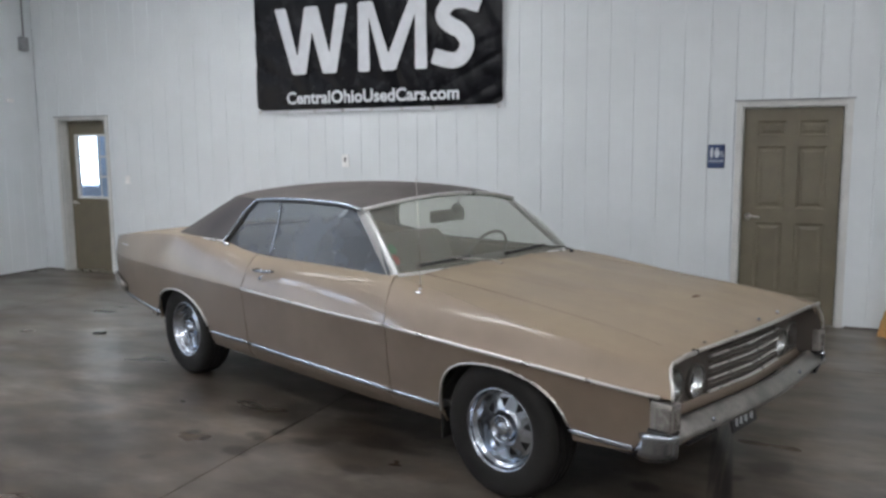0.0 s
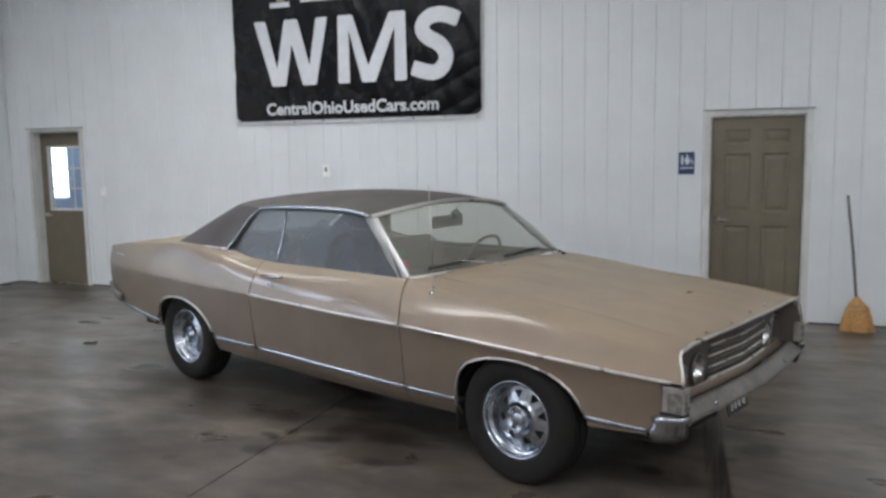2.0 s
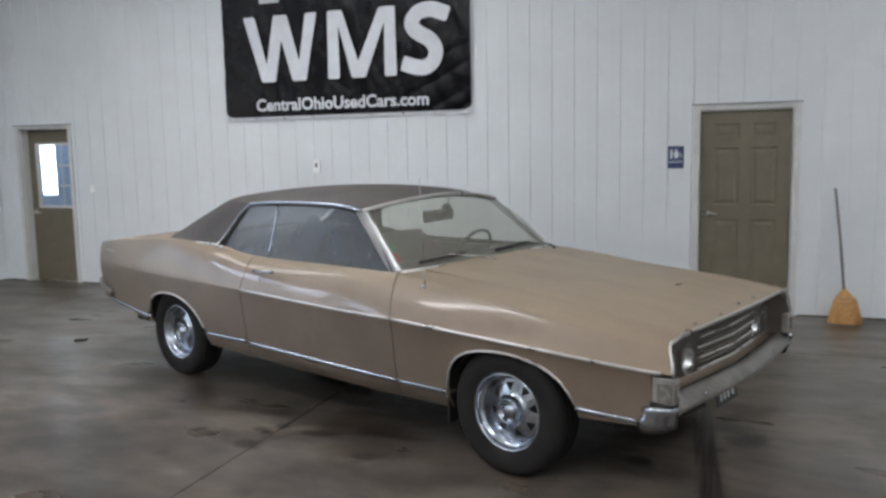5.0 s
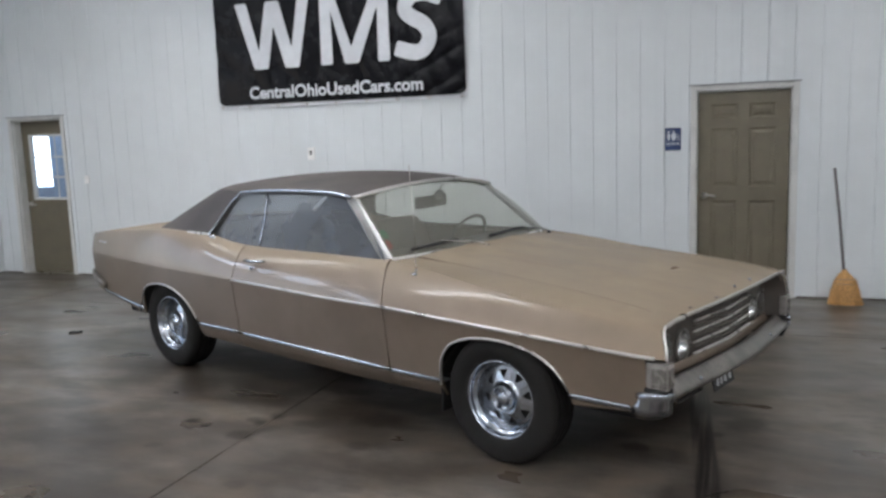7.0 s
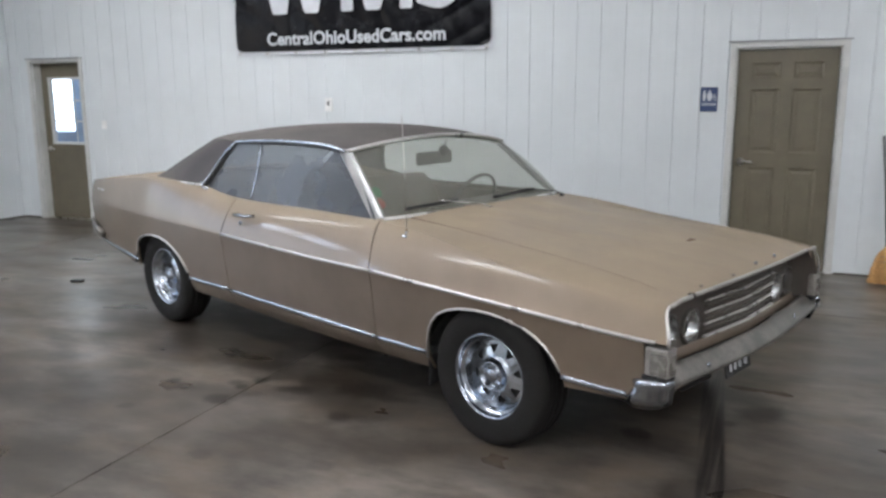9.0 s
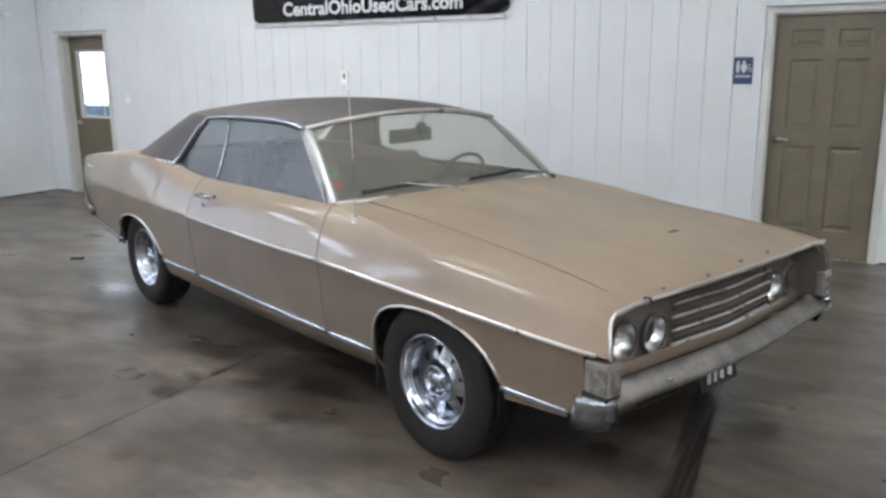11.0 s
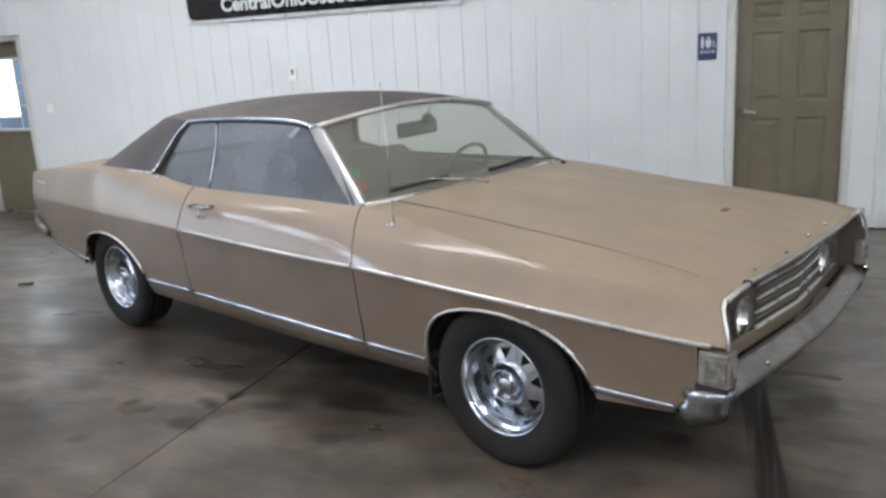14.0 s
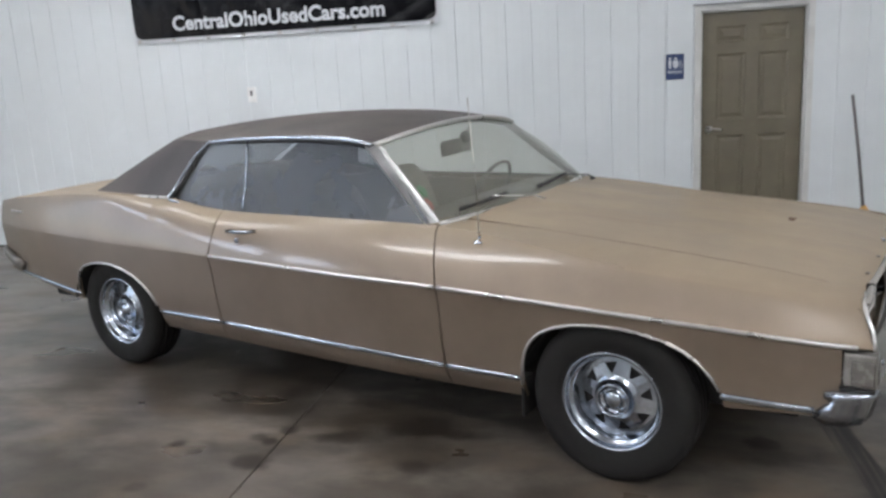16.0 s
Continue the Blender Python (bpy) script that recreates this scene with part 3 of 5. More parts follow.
def glazed_door(a, b, top, y):
    d = holder("door_2", pose((a + b) / 2, y, 0), "taupe exterior door, closed, with a bright divided window", "door", kind="structure")
    w, h = b - a - 0.036, top - 0.010
    gx0, gx1, gz0, gz1 = -w / 2 + 0.11, w / 2 - 0.05, 0.955, 1.80
    bm = bmesh.new()
    for lo, hi in (((-w / 2, 0.006), (gx0, h)), ((gx1, 0.006), (w / 2, h)), ((gx0, 0.006), (gx1, gz0)), ((gx0, gz1), (gx1, h))):
        box(bm, (lo[0] + hi[0]) / 2, 0.022, (lo[1] + hi[1]) / 2, hi[0] - lo[0], 0.044, hi[1] - lo[1])
    part("leaf", bm, DOOR_TAUPE, d, smooth=False)
    f = 0.03
    bm = bmesh.new()
    for lo, hi in (((gx0, gz0), (gx0 + f, gz1)), ((gx1 - f, gz0), (gx1, gz1)), ((gx0 + f, gz0), (gx1 - f, gz0 + f)), ((gx0 + f, gz1 - f), (gx1 - f, gz1))):
        box(bm, (lo[0] + hi[0]) / 2, 0.02, (lo[1] + hi[1]) / 2, hi[0] - lo[0], 0.058, hi[1] - lo[1], 0.004)
    part("window_frame", bm, TRIM_WHITE, d, "white moulded window frame", smooth=False)
    gap = (gz1 - gz0 - 2 * f) / 3
    for i in (1, 2):
        boxed("muntin", TRIM_WHITE, d, ((gx0 + gx1) / 2, 0.02, gz0 + f + gap * i), (gx1 - gx0 - 2 * f, 0.016, 0.022), 0.002)
    boxed("muntin", TRIM_WHITE, d, ((gx0 + gx1) / 2 + 0.10, 0.022, (gz0 + gz1) / 2), (0.012, 0.010, gz1 - gz0 - 2 * f), 0.002)
    bm = sheet([[(gx0 + f, 0.02, gz0 + f), (gx1 - f, 0.02, gz0 + f)], [(gx0 + f, 0.02, gz1 - f), (gx1 - f, 0.02, gz1 - f)]])
    part("pane", bm, PANE, d, "clear glass pane").visible_shadow = False
    lever(d, -w / 2 + 0.055, 0.0, 0.90, 1)
    return d


panel_door(r0, r1, rt, WALL_Y + 0.025)
casing(right_frame := holder("door_frame", pose(0, 0, 0), "white painted metal frame round the taupe door", "door frame", kind="structure"), r0, r1, rt, 0.19)
left = glazed_door(l0, l1, lt, WALL_Y + 0.11)
casing(left_frame := holder("door_frame", pose(0, 0, 0), "white painted frame round the glazed exterior door", "door frame", kind="structure"), l0, l1, lt, 0.19, head=0.032)
# daylight beyond the glazed door, closed passage behind the other one
bm = sheet([[(-11.5, 7.2, -0.5), (-4.0, 7.2, -0.5)], [(-11.5, 7.2, 4.0), (-4.0, 7.2, 4.0)]])
tagged(part("backdrop", bm, DAYLIGHT, None, smooth=False), "bright overcast daylight outside the door", "backdrop", kind="structure")
bm = sheet([[(-11.5, Y1 + 0.01, -0.03), (-4.0, Y1 + 0.01, -0.03)], [(-11.5, 7.2, -0.03), (-4.0, 7.2, -0.03)]])
slab_box("backdrop", (-8.25, 5.5, -0.03), (-6.2, 6.4, 2.6), SHED_BLUE, "blue-grey shed wall outside the door", "backdrop")
slab_box("backdrop", (-10.5, 5.6, -0.03), (-8.26, 6.2, 1.05), SHED_BLUE, "low blue-grey wall outside the door", "backdrop")
tagged(part("ground", bm, PLAIN_WALL, None, smooth=False), "pale paved ground outside the door", "ground", kind="structure")
slab_box("wall_passage", (r0 - 0.3, Y1 + 0.02, -0.1), (r1 + 0.3, Y1 + 0.06, 2.4), PLAIN_WALL, "plain wall behind the closed door", "wall")


# ---- things on the wall ----
def stroke(bm, pts, w, y):
    """A flat printed stroke with rounded ends, in the xz plane."""
    P = [Vector((x, 0, z)) for x, z in pts]
    rows = []
    for i, p in enumerate(P):
        t = (P[min(i + 1, len(P) - 1)] - P[max(i - 1, 0)]).normalized()
        n = Vector((t.z, 0, -t.x))
        if i == 0:
            rows += [(p - t * w * k, n * w * h) for k, h in ((0.5, 0.36), (0.47, 0.44), (0.40, 0.49))]
        rows.append((p, n * w * 0.5))
        if i == len(P) - 1:
            rows += [(p + t * w * k, n * w * h) for k, h in ((0.40, 0.49), (0.47, 0.44), (0.5, 0.36))]
    sheet([[(c + d) + Vector((0, y, 0)), (c - d) + Vector((0, y, 0))] for c, d in rows], bm)


def banner():
    x0, x1, z0, z1 = -4.505, -1.515, 2.025, 3.95
    b = holder("banner", pose((x0 + x1) / 2, WALL_Y - 0.050, z0), "black vinyl banner with large white letters, hung on the wall", "banner")
    w, h = x1 - x0, z1 - z0
    wave = lambda x, z: 0.010 * noise.noise((x * 2.1, z * 1.1, 3.0)) + 0.008 * noise.noise((x * 5 + z * 4, z * 2.2 - x, 7.0)) + 0.004 * noise.noise((x * 13, z * 4 + x * 3, 1.0)) + 0.009 * (1 - abs(noise.noise((x * 2.6 + z * 1.8, z * 1.3 - x * 0.8, 5.0)))) ** 6 + 0.020 * max(0, min(1, x - 0.3)) * max(0, 1 - z) * (1 - abs(noise.noise((x * 2.2 - z * 4.4, z * 0.8 + x * 0.5, 9.0)))) ** 5
    rows = [[(x, wave(x, z) + 0.007, z) for x in spread(-w / 2, w / 2, 70)] for z in spread(-0.035, h, 50)]
    part("hem", sheet(rows), PRINT_WHITE, b, "white hemmed edge", solid=0.002)
    c = 0.07
    rows = []
    for z in spread(0.0, h, 90):
        edge = c - math.sqrt(max(0, c * c - (c - min(z, c)) ** 2)) if z < c else 0.0
        rows.append([(x, wave(x, z) - 0.003, z) for x in spread(-w / 2 + 0.012 + edge, w / 2 - 0.012 - edge, 130)])
    part("sheet", sheet(rows), BANNER_BLACK, b, "creased black print")
    for x in spread(-w / 2 + 0.05, w / 2 - 0.05, 9):
        bm = revolve([(0.008, 0.0), (0.016, 0.003), (0.018, 0.0)], 14)
        bmesh.ops.translate(bm, verts=bm.verts, vec=(x, -0.002, -0.017))
        part("eyelet", bm, NICKEL, b)
    ox = -(x0 + x1) / 2
    bm = lettering("CentralOhioUsedCars.com", 2.09, 0.140, 0.030)
    bmesh.ops.translate(bm, verts=bm.verts, vec=(-4.075 + ox, -0.024, 2.083 - z0))
    part("letters", bm, PRINT_WHITE, b, "white printed lettering", smooth=False)
    hi, lo = 3.13, 2.405
    letters = (((-4.206, hi), (-4.056, hi), (-3.920, 2.60), (-3.815, hi), (-3.645, hi), (-3.508, 2.62), (-3.415, hi), (-3.272, hi), (-3.425, lo), (-3.596, lo), (-3.725, 2.86), (-3.810, lo), (-3.988, lo)),
               ((-3.155, lo), (-3.147, hi), (-2.970, hi), (-2.790, 2.580), (-2.535, hi), (-2.350, hi), (-2.342, lo), (-2.482, lo), (-2.476, 2.97), (-2.705, lo), (-2.868, lo), (-3.018, 2.97), (-3.012, lo)))
    for outline in letters:
        bm = bmesh.new()
        pts = []
        for i, p in enumerate(outline):
            p, a, c = Vector(p), Vector(outline[i - 1]), Vector(outline[(i + 1) % len(outline)])
            pts += [p + (a - p).normalized() * 0.022, p + (a - p).normalized() * 0.006 + (c - p).normalized() * 0.006, p + (c - p).normalized() * 0.022]
        bm.faces.new([bm.verts.new((p.x + ox, -0.022, p.y - z0)) for p in pts])
        part("letter", bm, PRINT_WHITE, b, "large white printed letter", smooth=False)
    arc = [(-1.79, 3.055), (-1.88, 3.085), (-1.97, 3.095), (-2.10, 3.07), (-2.185, 2.98), (-2.17, 2.90), (-2.08, 2.83), (-1.97, 2.775), (-1.89, 2.69), (-1.875, 2.60), (-1.93, 2.50), (-2.03, 2.455), (-2.13, 2.462), (-2.235, 2.49)]
    ax, az = curve([(i, p[0]) for i, p in enumerate(arc)]), curve([(i, p[1]) for i, p in enumerate(arc)])
    bm = bmesh.new()
    stroke(bm, [(-2.03 + 0.84 * (ax(t) + 2.03) + ox, 2.475 + 0.92 * (az(t) - 2.455) - z0) for t in spread(0, len(arc) - 1, 50)], 0.160, -0.022)
    part("letter", bm, PRINT_WHITE, b, "large white printed letter", smooth=False)
    boxed("print_block", PRINT_WHITE, b, (-3.86 + ox, -0.0235, 3.295 - z0), (0.25, 0.001, 0.055), 0)
    boxed("print_block", PRINT_TAN, b, (-3.85 + ox, -0.0225, 3.395 - z0), (0.10, 0.001, 0.13), 0)
    for cx, bw in ((-3.32, 0.55), (-2.815, 0.34), (-2.42, 0.33)):
        boxed("print_bar", PRINT_WHITE, b, (cx + ox, -0.0225, 3.335 - z0), (bw, 0.001, 0.062), 0)


def outlet():
    o = holder("wall_outlet", pose(-3.365, WALL_Y - 0.018, 1.457), "small white wall plate with a single switch", "switch")
    boxed("plate", PLASTIC_WHITE, o, (0, 0, 0), (0.086, 0.026, 0.142), 0.004)
    boxed("rocker", PLATE_DARK, o, (0, -0.014, 0.012), (0.022, 0.006, 0.05), 0.002)
    p = holder("wall_outlet", pose(-6.55, WALL_Y - 0.014, 1.215), "small white wall plate beside the glazed door", "switch")
    boxed("plate", PLASTIC_WHITE, p, (0, 0, 0), (0.075, 0.012, 0.10), 0.004)
    boxed("lip", PLASTIC_WHITE, p, (0, -0.008, -0.044), (0.075, 0.014, 0.010), 0.002)


def restroom_sign():
    s = holder("restroom_sign", pose(0.516, WALL_Y - 0.018, 1.50), "dark blue restroom sign with white symbols", "sign")
    boxed("plate", SIGN_BLUE, s, (0, 0, 0), (0.147, 0.006, 0.212), 0.003)
    for x, skirt in ((-0.040, 0.0), (0.006, 0.014)):
        bm = revolve([(0.0005, 0.0), (0.011, 0.0), (0.011, 0.001)], 16)
        bmesh.ops.translate(bm, verts=bm.verts, vec=(x, -0.004, 0.068))
        part("symbol_head", bm, PRINT_WHITE, s, smooth=False)
        bm = bmesh.new()
        bm.faces.new([bm.verts.new(p) for p in ((x - 0.014 - skirt * 0.3, -0.0042, 0.054), (x - 0.012 - skirt, -0.0042, 0.020), (x - 0.008, -0.0042, -0.014), (x + 0.008, -0.0042, -0.014),
                                                (x + 0.012 + skirt, -0.0042, 0.020), (x + 0.014 + skirt * 0.3, -0.0042, 0.054))])
        part("symbol_body", bm, PRINT_WHITE, s, smooth=False)
    bm = revolve([(0.010, 0.0), (0.015, 0.0), (0.015, 0.001)], 18)
    bmesh.ops.translate(bm, verts=bm.verts, vec=(0.052, -0.004, 0.006))
    part("symbol_wheelchair", bm, PRINT_WHITE, s, smooth=False)
    boxed("symbol_back", PRINT_WHITE, s, (0.046, -0.0042, 0.032), (0.007, 0.001, 0.035), 0)
    bm = lettering("RESTROOM", 0.115, 0.024, 0.02)
    bmesh.ops.translate(bm, verts=bm.verts, vec=(-0.0575, -0.0042, -0.056))
    part("letters", bm, PRINT_WHITE, s, smooth=False)


def broom():
    """Corn broom leaning on the wall."""
    b = holder("broom", pose(2.0, 4.10, 0.0), "straw broom with a grey handle leaning against the wall", "broom")
    part("handle", sweep([(-0.085, 0.235, 1.20), (-0.04, 0.15, 0.75), (0.0, 0.075, 0.27)], 0.026, 0.026, sides=12, flat=2), HANDLE_GREY, b)
    rows = []
    for z, w, d in ((0.31, 0.016, 0.016), (0.285, 0.030, 0.026), (0.25, 0.062, 0.032), (0.20, 0.088, 0.036), (0.12, 0.112, 0.040), (0.05, 0.130, 0.044), (0.004, 0.142, 0.048)):
        c = (0.004 + (0.3 - z) * 0.02, 0.08 - (0.3 - z) * 0.20)
        rows.append([(c[0] + w * math.cos(a) * (1 + 0.05 * math.sin(9 * a)), c[1] + d * math.sin(a), z) for a in spread(0, 2 * math.pi, 33)[:-1]])
    part("bristle_core", sheet(rows, closed=True), STRAW, b)
    bm = bmesh.new()
    rnd = random.Random(4)
    for i in range(150):
        a = 2 * math.pi * rnd.random()
        k = rnd.uniform(0.7, 1.04)
        top, foot = rnd.uniform(0.10, 0.24), rnd.uniform(0.003, 0.02)
        wt, wf = 0.125 - 0.2 * max(0, top - 0.07) , 0.142
        p = (0.006 + wt * k * math.cos(a), 0.055 + 0.04 * math.sin(a), top)
        q = (0.012 + wf * k * math.cos(a) + rnd.uniform(-0.01, 0.01), 0.020 + 0.05 * math.sin(a), foot)
        sweep([p, q], 0.004, 0.004, bm, up=(0, 1, 0), sides=4)
    part("bristle", bm, STRAW, b, "orange straw bristles")
    for z, w, d in ((0.225, 0.077, 0.036), (0.185, 0.094, 0.039)):
        cx, cy = 0.004 + (0.3 - z) * 0.02, 0.08 - (0.3 - z) * 0.20
        ring = [(cx + w * math.cos(a), cy + d * math.sin(a), z) for a in spread(0, 2 * math.pi, 29)]
        part("binding", sweep(ring, 0.005, 0.005, sides=6, caps=False), HANDLE_GREY, b)


def conduit():
    c = holder("junction_box", pose(WALL_W + 0.04, 4.20, 2.96), "grey metal junction box with a conduit rising from it", "electrical box")
    boxed("body", BOX_GREY, c, (0, 0, 0), (0.07, 0.11, 0.17), 0.006)
    boxed("cover", BOX_GREY, c, (0.038, 0, 0), (0.006, 0.10, 0.16), 0.002)
    part("conduit", sweep([(-0.01, 0.02, 0.08), (-0.01, 0.02, CEIL - 2.96)], 0.022, 0.022, up=(1, 0, 0), sides=10, flat=2), BOX_GREY, c)
    s = holder("sensor", pose(WALL_W + 0.03, 3.95, 2.23), "small white sensor on the side wall", "sensor")
    boxed("body", PLASTIC_WHITE, s, (0, 0, 0), (0.04, 0.10, 0.05), 0.01)


def strip_light(x, y):
    s = holder("ceiling_light", pose(x, y, CEIL - HANG), "white hanging strip light with two lit tubes", "ceiling light", "ceiling strip lights")
    bm = sweep([(-1.24, 0, -0.03), (1.24, 0, -0.03)], 0.16, 0.05, flat=6)
    part("housing", bm, TRIM_WHITE, s)
    for x in (-0.95, 0.95):
        part("hanger", sweep([(x, 0, -0.01), (x, 0, HANG)], 0.008, 0.008, up=(1, 0, 0), sides=6, flat=2), NICKEL, s)
    for d in (-0.07, 0.07):
        part("tube", sweep([(-1.2, d, -0.08), (1.2, d, -0.08)], 0.03, 0.03, sides=10, flat=2), TUBE, s, "lit tube")
    return s


def scrap():
    """A small dark strip of rubber lying on the floor."""
    o = holder("rubber_scrap", pose(-4.325, 1.725, 0.0, 0, 0, 25), "small dark rubber scrap lying on the floor", "scrap")
    part("strip", sweep([(-0.055, 0, 0.010), (-0.02, 0.008, 0.013), (0.02, 0.004, 0.010), (0.055, -0.008, 0.016)], 0.035, 0.018), WIPER, o)


scrap()
banner()
outlet()
restroom_sign()
broom()
conduit()
for lx, ly, watts in LAMP_SPOTS:
    strip_light(lx, ly)


# ---- the car: x ahead, y to its left, z up, from the floor under the middle of the wheelbase ----
HEADING = -20.5
CAR = pose(-1.084, 1.320, 0, 0, 0, HEADING)
car = holder("car", CAR, "dusty gold two-door hardtop car with a dark vinyl roof", "car")

half_width = curve([(-2.64, 0.800), (-2.3, 0.858), (-1.5, 0.905), (-0.5, 0.930), (0.8, 0.930), (1.6, 0.924), (2.0, 0.914), (2.12, 0.907), (2.20, 0.899), (2.275, 0.884)])
crease_z = curve([(-2.64, 0.768), (-2.3, 0.760), (-1.3, 0.742), (-0.53, 0.732), (0.3, 0.709), (0.8, 0.703), (1.2, 0.689), (1.8, 0.667), (2.30, 0.645)])
belt_z = curve([(-1.30, 1.000), (-1.05, 0.996), (-0.92, 0.985), (-0.72, 0.953), (-0.47, 0.938), (0.2, 0.937), (0.75, 0.932)])
fender_z = curve([(0.66, 0.940), (1.0, 0.915), (1.5, 0.872), (2.0, 0.826), (2.2, 0.797), (2.28, 0.780)])
seam_y = curve([(0.60, 0.615), (1.5, 0.640), (2.1, 0.690), (2.28, 0.715)])
deck_z = curve([(-1.0, 0.998), (-1.4, 1.003), (-1.7, 1.000), (-2.1, 0.975), (-2.45, 0.945), (-2.64, 0.920)])

ARCH_F = [(1.113, 0.265), (1.115, 0.335), (1.123, 0.42), (1.138, 0.48), (1.163, 0.525), (1.203, 0.565), (1.263, 0.595), (1.343, 0.616), (1.433, 0.626), (1.523, 0.626), (1.613, 0.615), (1.693, 0.595), (1.753, 0.567), (1.803, 0.53), (1.843, 0.485), (1.868, 0.44), (1.885, 0.38)]
ARCH_R = [(-1.795, 0.365), (-1.788, 0.43), (-1.775, 0.5), (-1.74, 0.55), (-1.68, 0.587), (-1.6, 0.608), (-1.5, 0.62), (-1.4, 0.618), (-1.3, 0.598), (-1.22, 0.568), (-1.15, 0.525), (-1.1, 0.475), (-1.065, 0.42), (-1.045, 0.35), (-1.04, 0.3)]
sill_z = curve([(-1.04, 0.295), (-0.2, 0.268), (0.5, 0.255), (1.113, 0.265)])


def bottom_z(x):
    if x < ARCH_R[0][0]:
        return curve([(-2.64, 0.470), (-2.3, 0.435), (-1.795, 0.365)])(x)
    if x <= ARCH_R[-1][0]:
        return float(np.interp(x, [p[0] for p in ARCH_R], [p[1] for p in ARCH_R]))
    if x < ARCH_F[0][0]:
        return sill_z(x)
    if x <= ARCH_F[-1][0]:
        return float(np.interp(x, [p[0] for p in ARCH_F], [p[1] for p in ARCH_F]))
    return curve([(1.885, 0.380), (2.2, 0.405)])(x)


def side_y(x, z):
    """Half width of the lower side at a height: full at the crease, tucked in below."""
    f = (crease_z(x) - z) / 0.45
    soft = min(1, max(0, (-0.55 - x) / 0.45))
    tuck = 0.010 * (1 - 0.85 * soft) * min(1, f * 6) + 0.052 * max(0, f) ** 1.6
    return half_width(x) - tuck - 0.9 * max(0, 0.335 - z) ** 1.25


def upper_edge(x):
    """Where the upper side ends: belt under the windows, hood seam ahead, deck edge behind."""
    if x > 0.70:
        return seam_y(x), fender_z(x)
    if x > -1.02:
        return 0.792, belt_z(x)
    k = min(1, (-1.02 - x) / 0.35)
    k = k * k * (3 - 2 * k)
    return 0.792 + (0.66 - 0.792) * k, belt_z(x) * (1 - k) + deck_z(x) * k


def shoulder(x):
    """Outer end of the top surface, where the rounded side runs into it."""
    w, (ye, ze) = half_width(x), upper_edge(x)
    if x > 0.70:
        m = min(1, max(0, (x - 0.76) / 0.75))
        m = m * m * (3 - 2 * m)
        n = max(0, (x - 2.1) / 0.175)
        return max(ye, w - 0.139 + 0.054 * m - 0.008 * n), ze - 0.004 * (1 - m) - (0.034 - 0.018 * n) * m
    if x > -1.02:
        return ye, ze
    k = min(1, (-1.02 - x) / 0.5)
    q = min(1, max(0, (-1.9 - x) / 0.6))
    return max(ye, w - 0.14 + 0.075 * k + 0.032 * q), ze - 0.008 * k


def upper_profile(x, n=10):
    w, zc = half_width(x), crease_z(x)
    (ye, ze), (ys, zs) = upper_edge(x), shoulder(x)
    dz = zs - zc
    m = min(1, max(0, (x - 0.2) / 1.1))
    m = m * m * (3 - 2 * m)
    rear = min(1, max(0, (-0.55 - x) / 0.45))
    lean = 0.030 * (1 - 0.7 * rear) + 0.004 * m
    side = [bezier((w, zc + 0.004), (w - lean, zc + 0.36 * dz), (w - (0.52 + 0.08 * m) * (w - ys), zs - (0.16 + 0.09 * m) * dz), (ys, zs), t) for t in spread(0, 1, n)]
    lid = [(ys + (ye - ys) * t, zs + (ze - zs) * (1 - (1 - t) ** 1.6)) for t in (0.2, 0.4, 0.6, 0.8, 1.0)]
    return side + lid


def columns(x0, x1, step=0.05):
    knots = [p[0] for p in ARCH_F + ARCH_R]
    n = max(2, int((x1 - x0) / step))
    return sorted({round(v, 4) for v in [*spread(x0, x1, n + 1), *[k for k in knots if x0 < k < x1]]})


def seam_lean(x, z):
    """The front door seam leans back above the crease."""
    k = max(0, 1 - abs(x - 0.757) / 0.32)
    return 0.065 * k * k * (3 - 2 * k) * max(0, (z - crease_z(x)) / 0.23)


def nose_rake(x, z, sign=-1):
    """The fender nose leans forward below the hood edge."""
    k = min(1, max(0, (x - 1.95) / 0.325))
    return (0.050 if sign < 0 else 0.015) * k * k * (3 - 2 * k) * min(1, max(0, (0.775 - z) / 0.13))


def trimmed(x, sign):
    """The far fender is drawn in a little towards the nose."""
    k = min(1, max(0, (x - 1.2) / 1.0))
    return 0.085 * k * k * (3 - 2 * k) if sign > 0 else 0.0


def side_panel(name, x0, x1, sign, label, lower_end=None):
    """One body side panel: tucked lower side, crease, rounded upper side."""
    bm = bmesh.new()
    low = []
    for x in columns(x0, lower_end or x1):
        zb, zc = bottom_z(x), crease_z(x)
        low.append([(x + nose_rake(x, z, sign), sign * (side_y(x, z) - trimmed(x, sign)), z) for z in spread(zb, zc, 12)] + [(x + nose_rake(x, zc, sign), sign * (half_width(x) - trimmed(x, sign)), zc + 0.004)])
    sheet(low, bm)
    top = []
    for x in columns(x0, x1):
        top.append([(x - seam_lean(x, z) + nose_rake(x, z, sign), sign * (y - trimmed(x, sign) * (y > 0.75)), z) for y, z in upper_profile(x)])
    sheet(top, bm)
    bmesh.ops.remove_doubles(bm, verts=bm.verts, dist=0.0005)
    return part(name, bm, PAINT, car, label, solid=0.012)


def body_line(xs, z_of, out=0.0, sign=-1):
    return [(x, sign * (side_y(x, z_of(x)) + out), z_of(x)) for x in xs]


def rim_line(points, sign, out):
    return [(x, sign * (side_y(x, z) + out), z) for x, z in points]


